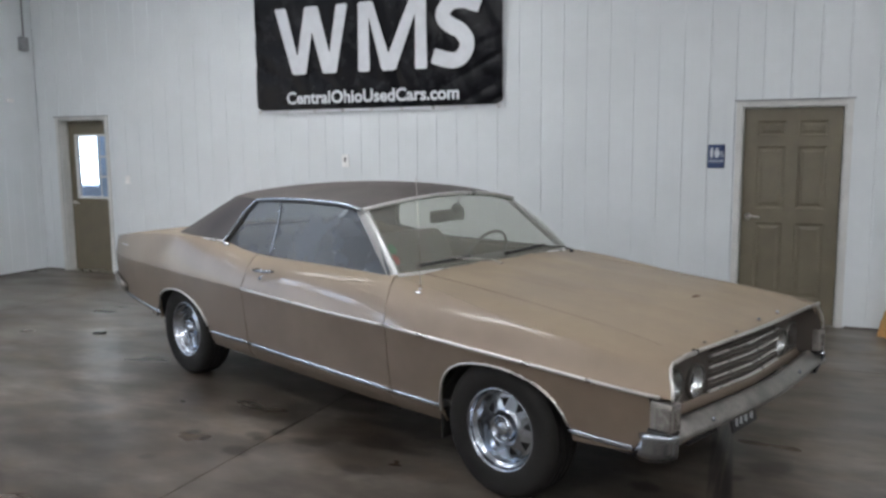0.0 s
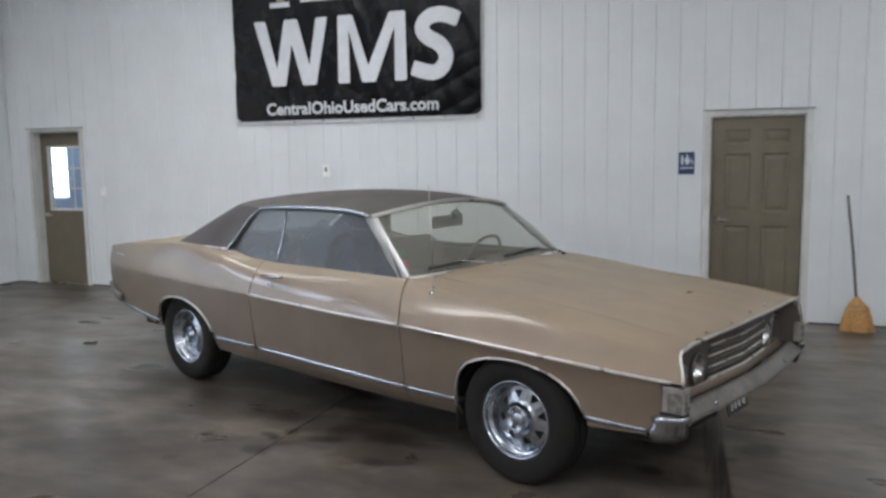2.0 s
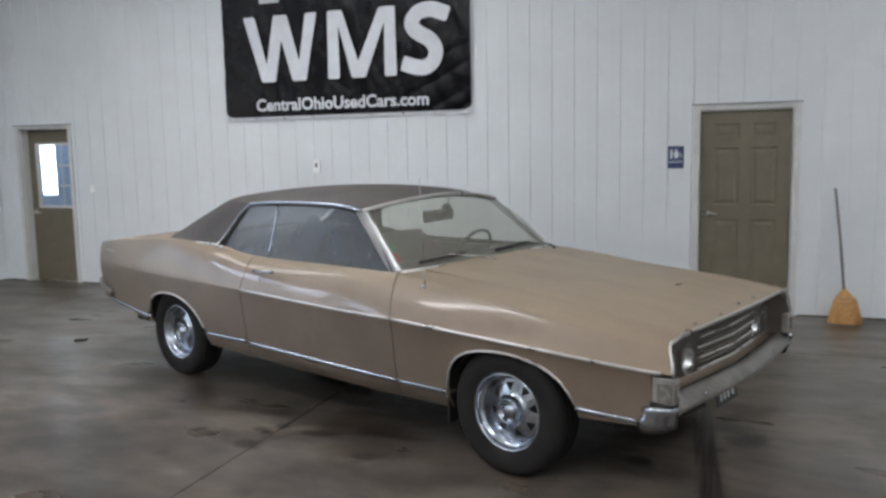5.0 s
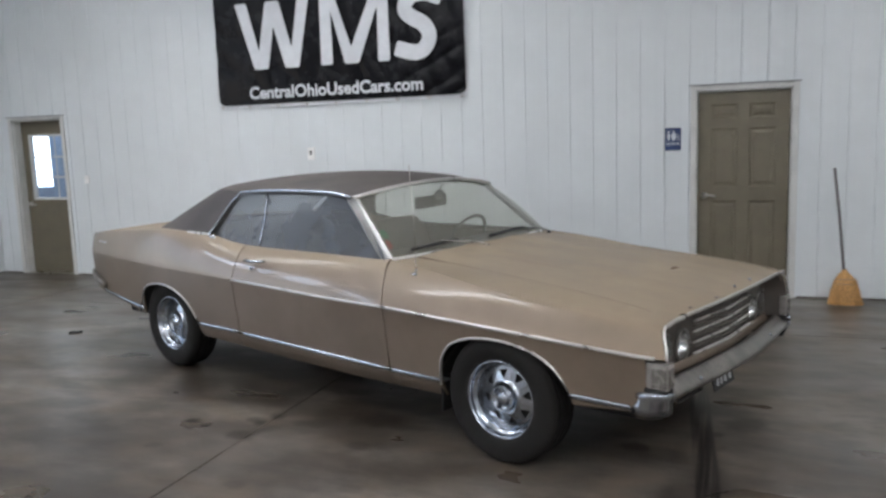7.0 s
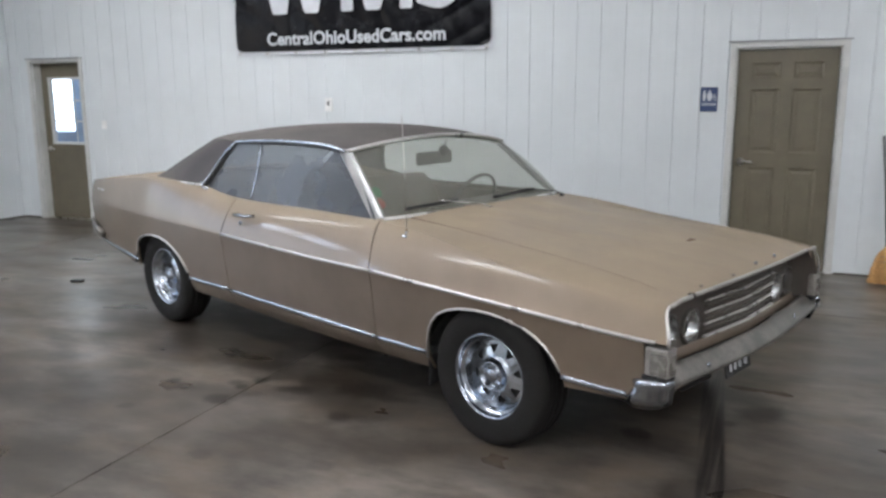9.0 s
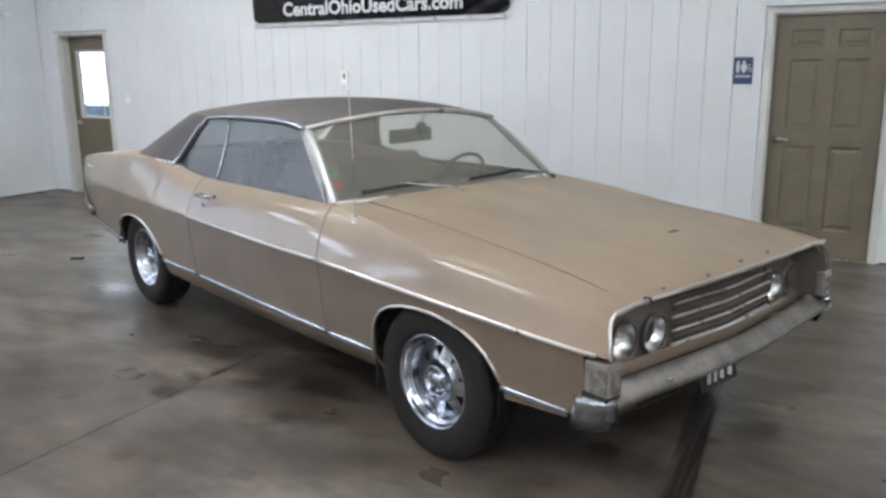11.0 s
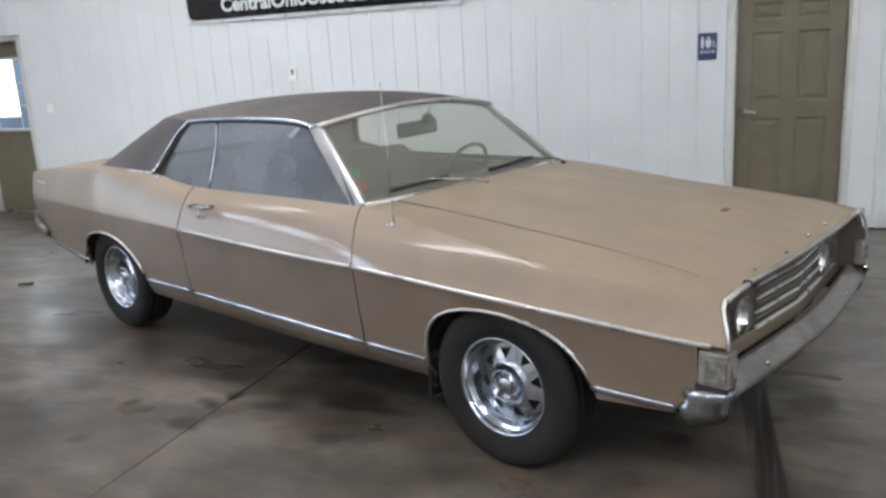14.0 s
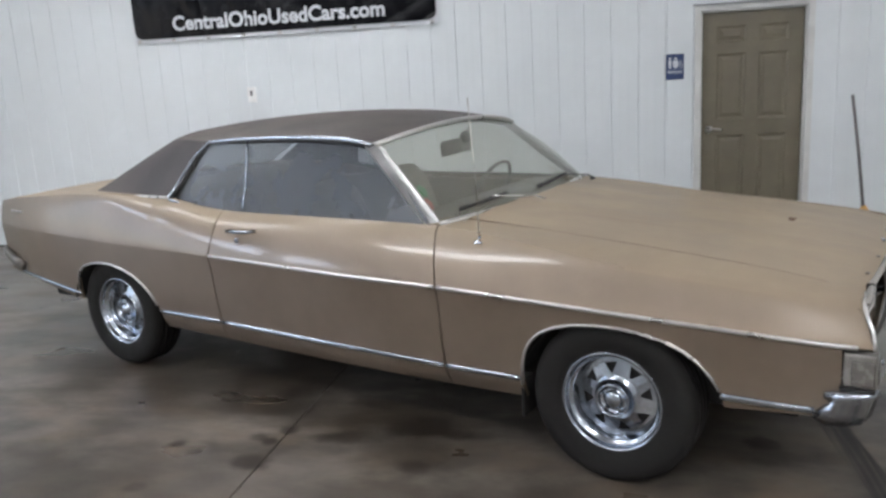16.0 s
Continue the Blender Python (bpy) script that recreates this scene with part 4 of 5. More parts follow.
for sign in (-1, 1):
    fender = side_panel("front_fender", 0.760, 2.275, sign, "dusty gold front fender", lower_end=2.196)
    part("wheel_lip", sweep(rim_line(ARCH_F[1:-1], sign, 0.003), 0.012, 0.012, up=(0, 1, 0)), TRIM, fender, "thin chrome wheel opening trim")
    part("side_trim", sweep([(x + nose_rake(x, crease_z(x), sign), sign * (half_width(x) - trimmed(x, sign) + 0.004), crease_z(x) + 0.004) for x in spread(0.764, 2.235, 30)], 0.012, 0.015), TRIM, fender, "chrome side moulding")
    part("sill_trim", sweep(body_line(spread(0.764, 1.108, 10), lambda x: 0.360, 0.006, sign), 0.014, 0.022), CHROME, fender, "chrome sill moulding")
    part("sill_trim", sweep([(x, y - sign * trimmed(x, sign), z) for x, y, z in body_line(spread(1.872, 2.165, 10), lambda x: 0.422 - 0.01 * (x - 1.9), 0.006, sign)], 0.014, 0.025), CHROME, fender, "chrome sill moulding")
    door = side_panel("door", -0.575, 0.753, sign, "dusty gold car door, closed")
    part("side_trim", sweep([(x, sign * (half_width(x) + 0.004), crease_z(x) + 0.004) for x in spread(-0.57, 0.75, 30)], 0.012, 0.015), TRIM, door, "chrome side moulding")
    part("sill_trim", sweep(body_line(spread(-0.57, 0.75, 24), lambda x: 0.374 - 0.018 * x, 0.006, sign), 0.014, 0.022), CHROME, door, "chrome sill moulding")
    bm = sweep([(-0.435, sign * 0.885, 0.866), (-0.425, sign * 0.925, 0.868), (-0.36, sign * 0.930, 0.869), (-0.30, sign * 0.928, 0.869), (-0.275, sign * 0.885, 0.869)], 0.022, 0.018)
    part("door_handle", bm, CHROME, door, "chrome pull handle")
    bm = revolve([(0.001, 0.006), (0.012, 0.006), (0.013, 0.0)], 16, outward=-sign * -1)
    bmesh.ops.translate(bm, verts=bm.verts, vec=(-0.385, sign * 0.908, 0.820))
    part("door_lock", bm, CHROME, door)
    quarter = side_panel("quarter_panel", -2.64, -0.583, sign, "dusty gold rear quarter panel")
    part("wheel_lip", sweep(rim_line(ARCH_R[1:-2], sign, 0.003), 0.012, 0.012, up=(0, 1, 0)), TRIM, quarter, "thin chrome wheel opening trim")
    part("sill_trim", sweep(body_line(spread(-1.05, -0.587, 10), lambda x: 0.388, 0.006, sign), 0.014, 0.022), CHROME, quarter, "chrome sill moulding")
    part("sill_trim", sweep(body_line(spread(-2.46, -1.795, 14), lambda x: 0.403 - 0.11 * (x + 1.795), 0.006, sign), 0.014, 0.025), CHROME, quarter, "chrome sill moulding")
    for dx, long in ((0.0, 0.05), (0.06, 0.035), (0.105, 0.045)):
        part("badge", sweep([(-2.46 + dx, sign * (side_badge := np.interp(0.862, [p[1] for p in upper_profile(-2.46 + dx)][:10], [p[0] for p in upper_profile(-2.46 + dx)][:10]) + 0.002), 0.862), (-2.46 + dx + long, sign * (side_badge + 0.003), 0.861)], 0.004, 0.014), LIP_GREY, quarter, "small plain metal badge")
    # dark lining of the wheel openings
    for wx in (1.49, -1.45):
        arc = [[(wx + 0.42 * math.cos(a), sign * y, 0.23 + 0.43 * math.sin(a)) for a in spread(0.34, math.pi - 0.34, 24)] for y in (0.868, 0.58)]
        part("wheel_well", sheet(arc), BLACK, car, "dark wheel housing")
        fan = [(wx + 0.42 * math.cos(a), sign * 0.58, 0.23 + 0.43 * math.sin(a)) for a in spread(0.3, math.pi - 0.3, 24)]
        bm = bmesh.new()
        bm.faces.new([bm.verts.new(p) for p in fan])
        part("wheel_well", bm, BLACK, car, "dark wheel housing")
    part("mud_flap", box(bmesh.new(), 1.105, sign * 0.79, 0.262, 0.012, 0.16, 0.15, 0.004), RUBBER, car, "black rubber mud flap", smooth=False)

# hood, with a shallow raised middle
def hood_front(y):
    return 2.272 + 0.03 * (1 - (y / 0.72) ** 2)


rows = []
for s in spread(0, 1, 40):
    row = []
    for k in spread(-1, 1, 33):
        xb = 0.80 - 0.10 * k * k
        x = xb + (hood_front(k * 0.71) - 0.004 - xb) * s
        y = k * (seam_y(x) - 0.006)
        crown = (0.028 - 0.004 * s - 0.012 * max(0, s - 0.8) / 0.2) * (1 - k * k) + 0.008 * max(0, 1 - abs(abs(k) - 0.36) / 0.10) * (1 - s * 0.8)
        row.append((x, y, fender_z(x) + crown - 0.01 * max(0, s - 0.93) / 0.07))
    rows.append(row)
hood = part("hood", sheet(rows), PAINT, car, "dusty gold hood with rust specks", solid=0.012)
bm = sheet([[(x, y, z + 0.0012) for x, y, z in ((1.915 - 0.012 * k, 0.06 + 0.075 * k, fender_z(1.94) + 0.0265), (1.937, 0.06 + 0.075 * k, fender_z(1.94) + 0.0255))] for k in spread(0, 1, 5)])
part("rust_spot", bm, simple("rust", (0.10, 0.05, 0.025), 0.9, 0, 0.4, 60), hood, "small rust spot")
for y in (-0.50, -0.225):
    boxed("hood_bumper", WHEEL_TAN, hood, (hood_front(y) - 0.022, y, fender_z(2.25) + 0.008), (0.012, 0.014, 0.006), 0.002)
boxed("lip_gap", RUBBER, hood, (hood_front(0.62) + 0.006, -0.622, 0.780), (0.026, 0.013, 0.020), 0.003)

for y in (0.01, 0.23):
    bm = bmesh.new()
    bmesh.ops.create_icosphere(bm, subdivisions=2, radius=0.008)
    bmesh.ops.translate(bm, verts=bm.verts, vec=(hood_front(y) - 0.025, y, fender_z(2.25) + 0.022))
    part("hood_bead", bm, CHROME, hood, "small chrome bead")

# cowl between hood and glass
rows = [[(0.62 + 0.14 * (1 - (k * k)) + s * (0.075 + 0.045 * (1 - k * k)), k * (0.735 - 0.10 * s), 0.925 - 0.012 * s + 0.012 * (1 - k * k)) for k in spread(-1, 1, 25)] for s in spread(0, 1, 4)]
part("cowl", sheet(rows), PAINT, car, "dusty gold cowl below the windshield", solid=0.01)
boxed("firewall", BLACK, car, (0.70, 0, 0.62), (0.03, 1.5, 0.56), 0)

# deck lid, package shelf and tail
rows = []
for s in spread(0, 1, 22):
    x = -1.74 - 0.895 * s
    rows.append([(x, k * 0.655, deck_z(x) + 0.014 * (1 - k * k)) for k in spread(-1, 1, 19)])
part("deck_lid", sheet(rows), PAINT, car, "dusty gold trunk lid", solid=0.012)
rows = []
for s in spread(0, 1, 8):
    z = deck_z(-2.64) - 0.004 + (0.47 - deck_z(-2.64)) * s
    edge = upper_profile(-2.64)
    reach = (np.interp(z, [p[1] for p in edge], [p[0] for p in edge]) if z > crease_z(-2.64) else side_y(-2.64, z)) - 0.006
    rows.append([(-2.640 - 0.045 * (1 - k * k) * math.sin(math.pi * min(1, s * 1.1)), k * float(reach), z) for k in spread(-1, 1, 15)])
part("tail_panel", sheet(rows), PAINT, car, "gold tail panel", solid=0.01)
for sign in (-1, 1):
    boxed("tail_lamp", RED, car, (-2.676, sign * 0.42, 0.73), (0.03, 0.28, 0.12), 0.01, "red tail lamp")
path = [(-2.40, -0.838, 0.515), (-2.50, -0.832, 0.545), (-2.60, -0.815, 0.578), (-2.655, -0.79, 0.590), (-2.70, -0.70, 0.590), (-2.735, -0.4, 0.57), (-2.74, 0, 0.57)]
path += [(x, -y, z) for x, y, z in reversed(path[:-1])]
part("rear_bumper", sweep(path, 0.036, 0.060, flat=4), BUMPER_CHROME, car, "dull chrome rear bumper")

# floor pan and dark inside
boxed("floor_pan", BLACK, car, (-0.22, 0, 0.33), (4.6, 1.16, 0.16), 0.02)
boxed("engine_block", BLACK, car, (1.55, 0, 0.55), (1.25, 1.10, 0.36), 0.05)
boxed("trunk_floor", BLACK, car, (-2.1, 0, 0.58), (0.9, 1.15, 0.3), 0.02)
for sign in (-1, 1):
    boxed("door_card", SEAT, car, (-0.35, sign * 0.745, 0.63), (2.2, 0.03, 0.56), 0.005, "tan interior side panel")

# ---- roof and glass ----
roof_w = curve([(0.30, 0.655), (0.0, 0.645), (-0.4, 0.640), (-0.8, 0.632), (-1.12, 0.600)])
rail_z = curve([(0.30, 1.248), (0.20, 1.272), (0.05, 1.286), (-0.3, 1.290), (-0.6, 1.282), (-0.8, 1.270), (-1.12, 1.276)])
crown_z = curve([(0.36, 1.322), (0.1, 1.358), (-0.2, 1.372), (-0.6, 1.368), (-1.0, 1.342), (-1.22, 1.314)])
rows = []
for s in spread(0, 1, 34):
    row = []
    for k in spread(-1, 1, 31):
        xf, xr = 0.285 + 0.085 * (1 - k * k), -1.12 - 0.10 * (1 - k * k)
        x = xf + (xr - xf) * s
        row.append((x, k * roof_w(x), rail_z(x) + (crown_z(x) - rail_z(x)) * (1 - abs(k) ** 2.4)))
    rows.append(row)
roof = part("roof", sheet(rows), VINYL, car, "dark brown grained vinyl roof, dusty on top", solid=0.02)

C_FRONT = [(-0.80, 0.636, 1.264), (-0.865, 0.668, 1.195), (-0.92, 0.708, 1.110), (-0.958, 0.745, 1.040), (-0.982, 0.780, 0.992)]
C_REAR = [(-1.12, 0.600, 1.276), (-1.30, 0.650, 1.185), (-1.45, 0.688, 1.108), (-1.58, 0.722, 1.040), (-1.685, 0.750, 0.990)]


def window_y(z):
    return 0.782 - 0.142 * (z - 0.935) / 0.345 - 0.01 * math.sin(math.pi * min(1, max(0, (z - 0.935) / 0.345)))


def glass_top(x):
    a = 0.935 + (0.655 - x) * (1.262 - 0.935) / (0.655 - 0.258)
    c = float(np.interp(x, [p[0] for p in reversed(C_FRONT)], [p[2] for p in reversed(C_FRONT)])) if x < -0.8 else 9
    return min(a, c, rail_z(x) - 0.018)


for sign in (-1, 1):
    rows = []
    for a, b in zip(C_FRONT, C_REAR):
        row = []
        for s in spread(0, 1, 9):
            bow = 0.018 * math.sin(math.pi * s)
            row.append((a[0] + (b[0] - a[0]) * s, sign * (a[1] + (b[1] - a[1]) * s + bow), a[2] + (b[2] - a[2]) * s + bow * 0.4))
        rows.append(row)
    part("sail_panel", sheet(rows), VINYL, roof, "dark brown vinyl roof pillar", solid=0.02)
    part("vinyl_trim", sweep([(x, sign * (0.800 - 0.05 * max(0, (-1.3 - x))), 0.992 - 0.012 * max(0, (-1.2 - x))) for x in spread(-0.985, -1.70, 12)], 0.018, 0.014), TRIM, roof, "chrome moulding at the foot of the vinyl")
    # drip rail, carried down the rear edge of the side window
    line = [(x, sign * (roof_w(x) + 0.012), rail_z(x) - 0.004) for x in spread(0.275, -0.79, 22)] + [(x - 0.004, sign * (y + 0.012), z) for x, y, z in C_FRONT[1:]] + [(-0.975, sign * 0.797, 0.978), (-0.945, sign * 0.800, 0.972), (-0.90, sign * 0.801, 0.968)]
    part("drip_rail", sweep(line, 0.024, 0.022), CHROME, roof, "chrome drip rail")
    inner = [(x, sign * (roof_w(x) + 0.004), rail_z(x) - 0.020) for x in spread(0.255, -0.78, 20)] + [(x + 0.016, sign * (y + 0.006), z - 0.006) for x, y, z in C_FRONT[1:]]
    part("window_seal", sweep(inner, 0.012, 0.018), WIPER, roof, "black rubber window seal")
    # side windows: door glass and rear quarter glass with a slanted bar between
    bar = lambda z: -0.455 - 0.055 * (z - 0.93) / 0.33
    xs_all = sorted({*spread(-0.975, 0.645, 60), -0.8})
    for name, test in (("quarter_window", -1), ("door_window", 1)):
        cols = []
        for x in xs_all:
            lo, hi = belt_z(x) - 0.02, glass_top(x)
            if hi < lo:
                hi = lo + 0.001
            if (x - (-0.50)) * test >= -0.05:
                col = []
                for z in spread(lo, hi, 8):
                    xx = max(x, bar(z)) if test > 0 else min(x, bar(z))
                    col.append((xx, sign * window_y(z), z))
                cols.append(col)
        bm = sheet(cols)
        bmesh.ops.remove_doubles(bm, verts=bm.verts, dist=0.0003)
        part(name, bm, NEAR_GREY_GLASS if sign < 0 else FAR_GLASS, car, "dusty closed side glass with a grey room reflection in its film colour" if sign < 0 else "closed side glass")
    if sign < 0:
        part("window_bar", sweep([(bar(z), sign * (window_y(z) + 0.006), z) for z in spread(0.925, 1.268, 6)], 0.011, 0.010, up=(0, 1, 0)), CHROME, car, "slim chrome bar between the side windows")
    part("belt_seal", sweep([(x, sign * 0.788, belt_z(x) - 0.004) for x in spread(-1.0, 0.66, 30)], 0.010, 0.008), WIPER, car, "black window seal")
    # windshield pillar
    bm = sheet([[(0.628 - 0.385 * s + f * 0.054, sign * (0.786 - 0.116 * s - 0.034 * f - 0.008 * math.sin(math.pi * f)), 0.930 + 0.328 * s + f * 0.010) for f in spread(0, 1, 5)] for s in spread(0, 1, 14)])
    part("pillar", bm, PILLAR, car, "bright metal windshield pillar", solid=0.02)


def shield(s, k):
    """Point of the windshield: s up from the base, k across."""
    e = 1 - k * k
    base = Vector((0.680 + 0.090 * e, k * 0.758, 0.940 + 0.008 * e))
    top = Vector((0.300 + 0.085 * e, k * 0.652, 1.248 + 0.066 * e))
    p = base.lerp(top, s)
    bulge = 0.022 * math.sin(math.pi * s)
    return p + Vector((bulge * 0.6, 0, bulge * 0.7))


part("windshield", sheet([[shield(s, k) for k in spread(-1, 1, 31)] for s in spread(0, 1, 14)]), SHIELD, car, "dusty hazy windshield")
part("windshield_trim", sweep([shield(1.0, k) + Vector((0.0, 0, 0.006)) for k in spread(-1, 1, 31)], 0.034, 0.022), TRIM, car, "chrome strip over the windshield")
part("windshield_trim", sweep([shield(0.0, k) + Vector((0.012, 0, -0.008)) for k in spread(-1, 1, 31)], 0.030, 0.020), TRIM, car, "chrome strip under the windshield")
rows = [[(-1.13 - 0.10 * (1 - k * k) - 0.56 * s, k * (0.585 + 0.10 * s), 1.272 + 0.034 * (1 - k * k) + (0.99 - 1.272 - 0.02 * (1 - k * k)) * s) for k in spread(-1, 1, 21)] for s in spread(0, 1, 10)]
part("rear_window", sheet(rows), SHIELD, car, "dusty rear window")
part("headliner", sheet([[(x, k * (roof_w(x) - 0.03), rail_z(x) - 0.012 + (crown_z(x) - rail_z(x) - 0.02) * (1 - abs(k) ** 2.4)) for k in spread(-1, 1, 15)] for x in spread(0.28, -1.15, 14)]), DASH, car, "dark headliner")
for ya, yb, grip, pivot in ((-0.63, -0.27, 0.62, (0.872, -0.140, 0.950)), (0.02, 0.45, 0.70, (0.800, 0.640, 0.945))):
    pts = [shield(0.05 + 0.03 * t, (ya + (yb - ya) * t) / 0.758) + Vector((0.014, 0, 0.012)) for t in spread(0, 1, 8)]
    blade = part("wiper", sweep(pts, 0.014, 0.018), WIPER, car, "black wiper blade")
    hold = pts[0].lerp(pts[-1], grip) + Vector((0.006, 0, 0.014))
    end = Vector(pivot)
    part("wiper_arm", sweep([end, end.lerp(hold, 0.15) + Vector((0, 0, 0.012)), hold], 0.012, 0.007), NICKEL if ya < -0.5 else WIPER, blade, "thin wiper arm")
    bm = revolve([(0.001, 0.018), (0.012, 0.016), (0.015, 0.0)], 14)
    bmesh.ops.transform(bm, matrix=Matrix.Translation(end - Vector((0, 0, 0.014))) @ Matrix.Rotation(radians(-90), 4, "X"), verts=bm.verts)
    part("pivot", bm, WIPER, blade)
part("antenna", sweep([(0.905, -0.812, 0.885), (0.895, -0.808, 1.15), (0.875, -0.805, 1.45)], 0.0048, 0.0048, up=(1, 0, 0), sides=8, flat=2), NICKEL, car, "thin metal radio antenna")
bm = revolve([(0.001, 0.026), (0.005, 0.024), (0.008, 0.010), (0.022, 0.006), (0.028, 0.0)], 20)
bmesh.ops.transform(bm, matrix=Matrix.Translation((0.905, -0.812, 0.878)) @ Matrix.Rotation(radians(-90), 4, "X"), verts=bm.verts)
part("antenna_base", bm, CHROME, car, "round chrome antenna base")
bm = sweep([(0.335, -0.160, 1.180), (0.325, 0.135, 1.186)], 0.025, 0.078, flat=3)
part("mirror", bm, WIPER, car, "black inside mirror")
part("mirror_stalk", sweep([(0.335, 0.04, 1.200), (0.36, 0.04, 1.25), (0.385, 0.04, 1.290)], 0.008, 0.008, up=(0, 1, 0)), WIPER, car)
bm = bmesh.new()
bmesh.ops.create_icosphere(bm, subdivisions=2, radius=0.034)
bmesh.ops.translate(bm, verts=bm.verts, vec=(0.345, 0.055, 1.222))
part("mirror_mount", bm, WIPER, car, "round mirror mount")
for mtl, place in ((GREEN, (0.553, -0.680, 1.055)), (RED, (0.580, -0.680, 0.998))):
    bm = bmesh.new()
    bmesh.ops.create_icosphere(bm, subdivisions=2, radius=0.034)
    bmesh.ops.transform(bm, matrix=Matrix.Translation(place) @ Matrix.Rotation(radians(-40), 4, "Y") @ Matrix.Diagonal((0.15, 0.9, 1.0, 1)), verts=bm.verts)
    part("sticker", bm, mtl, car, "coloured tag behind the windshield")

# ---- inside ----
bm = sweep([(0.52, -0.70, 0.86), (0.52, 0.70, 0.86)], 0.36, 0.14, flat=4)
part("dashboard", bm, DASH, car, "dark padded dashboard")
ring = [(0.29 + 0.085 * math.sin(a), 0.385 + 0.19 * math.cos(a), 0.885 + 0.17 * math.sin(a)) for a in spread(0, 2 * math.pi, 41)]
sw = part("steering_wheel", sweep(ring, 0.02, 0.02, up=(0.9, 0, -0.4), caps=False), WHEEL_TAN, car, "thin-rimmed steering wheel")
for a in (0.0, math.pi):
    part("spoke", sweep([(0.30, 0.385, 0.88), (0.29, 0.385 + 0.185 * math.cos(a), 0.883)], 0.02, 0.012), WHEEL_TAN, sw)
part("column", sweep([(0.30, 0.385, 0.88), (0.54, 0.385, 0.78)], 0.05, 0.05, up=(0, 1, 0)), WHEEL_TAN, sw)


def bench(name, x, width, back, lean, base, label, splits):
    s = part(name, sweep([(x + 0.28, -width / 2, base), (x + 0.28, width / 2, base)], 0.58, 0.20, flat=4), SEAT, car, label)
    n = len(splits) - 1
    for i in range(n):
        y0, y1 = splits[i] + 0.006, splits[i + 1] - 0.006
        rows = []
        for t in spread(0, 1, 10):
            z = base + 0.02 + (back - base) * t
            cx = x - lean * t
            thick = 0.085 * (1 - 0.35 * t) * (1 if t < 0.95 else 0.6)
            inset = 0.05 * max(0, t - 0.75) / 0.25
            rows.append([(cx + dx * thick, y, z) for dx, y in ((1, y0 + inset), (1, y1 - inset), (0, y1 - inset + 0.004), (-1, y1 - inset), (-1, y0 + inset), (0, y0 + inset - 0.004))])
        bm = sheet(rows, closed=True)
        bm.verts.ensure_lookup_table()
        bm.faces.new(bm.verts[-6:])
        part("backrest", bm, SEAT, s, "tan vinyl seat back")


bench("front_seat", -0.28, 1.36, 0.985, 0.14, 0.58, "tan vinyl front bench seat", (-0.68, 0.0, 0.68))
bench("rear_seat", -1.18, 1.24, 1.00, 0.16, 0.58, "tan vinyl rear bench seat", (-0.62, 0.62))
part("headrest", sweep([(-0.43, -0.48, 1.055), (-0.43, -0.31, 1.055)], 0.09, 0.11, flat=4), SEAT, car, "padded headrest")
part("package_shelf", sheet([[(-1.36, -0.60, 0.975), (-1.36, 0.60, 0.975)], [(-1.78, -0.66, 0.985), (-1.78, 0.66, 0.985)]]), DASH, car, "dark shelf under the rear window", solid=0.02)

# ---- nose: lip, grille, lamps, bumper ----
def face_x(y):
    """Plane of the grille, bowed to a blunt point in the middle."""
    return 2.232 + 0.050 * (1 - abs(y) / 0.75)


for sign in (-1, 1):
    far, back = (0.085, 0.7) if sign > 0 else (0.0, 0.0)
    lip = [(2.328, 0.877, 0.640), (2.326, 0.876, 0.668), (2.318, 0.866, 0.700), (2.303, 0.850, 0.732), (2.290, 0.826, 0.756), (2.284, 0.795, 0.770), (2.285, 0.71, 0.779)]
    pts = [(x - back * (x - 2.285), sign * (y - far * (y > 0.75)), z) for x, y, z in lip]
    part("nose_trim", sweep(pts, 0.010, 0.012, up=(1, 0, 0)), TRIM, car, "chrome edge of the fender nose")
    # bright cap on the end of the fender, beside the gap to the hood lip
    part("nose_cap", sweep([(2.292, sign * (0.800 - far), 0.771), (2.292, sign * 0.72, 0.780), (2.291, sign * 0.632, 0.779)], 0.020, 0.018), LIP_GREY, car, "bright cap over the lamps at the end of the fender")
    # cheek between fender and lamps
    rows = [[(2.322 - 0.05 * max(0, (z - 0.645) / 0.11) * (1 - back) - 0.036 * back - 0.115 * t, sign * (0.862 - far - 0.05 * max(0, (z - 0.645) / 0.11) - 0.13 * t), z) for t in spread(0, 1, 4)] for z in spread(0.52, 0.755, 8)]
    part("nose_cheek", sheet(rows), CHEEK, car, "dark inner side of the fender nose")
part("hood_lip", sweep([(hood_front(y) + 0.006, y, 0.777 + 0.007 * (1 - (y / 0.71) ** 2)) for y in spread(-0.612, 0.612, 40)], 0.020, 0.015), LIP_GREY, car, "chrome lip along the front of the hood")
rows = [[(face_x(y) - 0.054 - 0.01 * abs(t - 0.5), y, 0.525 + 0.220 * t) for y in spread(-0.368, 0.368, 31)] for t in spread(0, 1, 5)]
grille = part("grille", sheet(rows), GRILLE_DARK, car, "grey recessed grille with bright bars", solid=0.01)
for z, w, h in ((0.700, 0.014, 0.009), (0.650, 0.014, 0.009), (0.598, 0.014, 0.009), (0.545, 0.018, 0.012)):
    part("grille_bar", sweep([(face_x(y) - 0.030, y, z) for y in spread(-0.365, 0.365, 31)], w, h), BAR, grille, "thin bright grille bar")
for z in (0.725, 0.675, 0.624, 0.572):
    part("grille_slat", sweep([(face_x(y) - 0.035, y, z) for y in spread(-0.36, 0.36, 31)], 0.012, 0.005), GRILLE_DARK, grille)
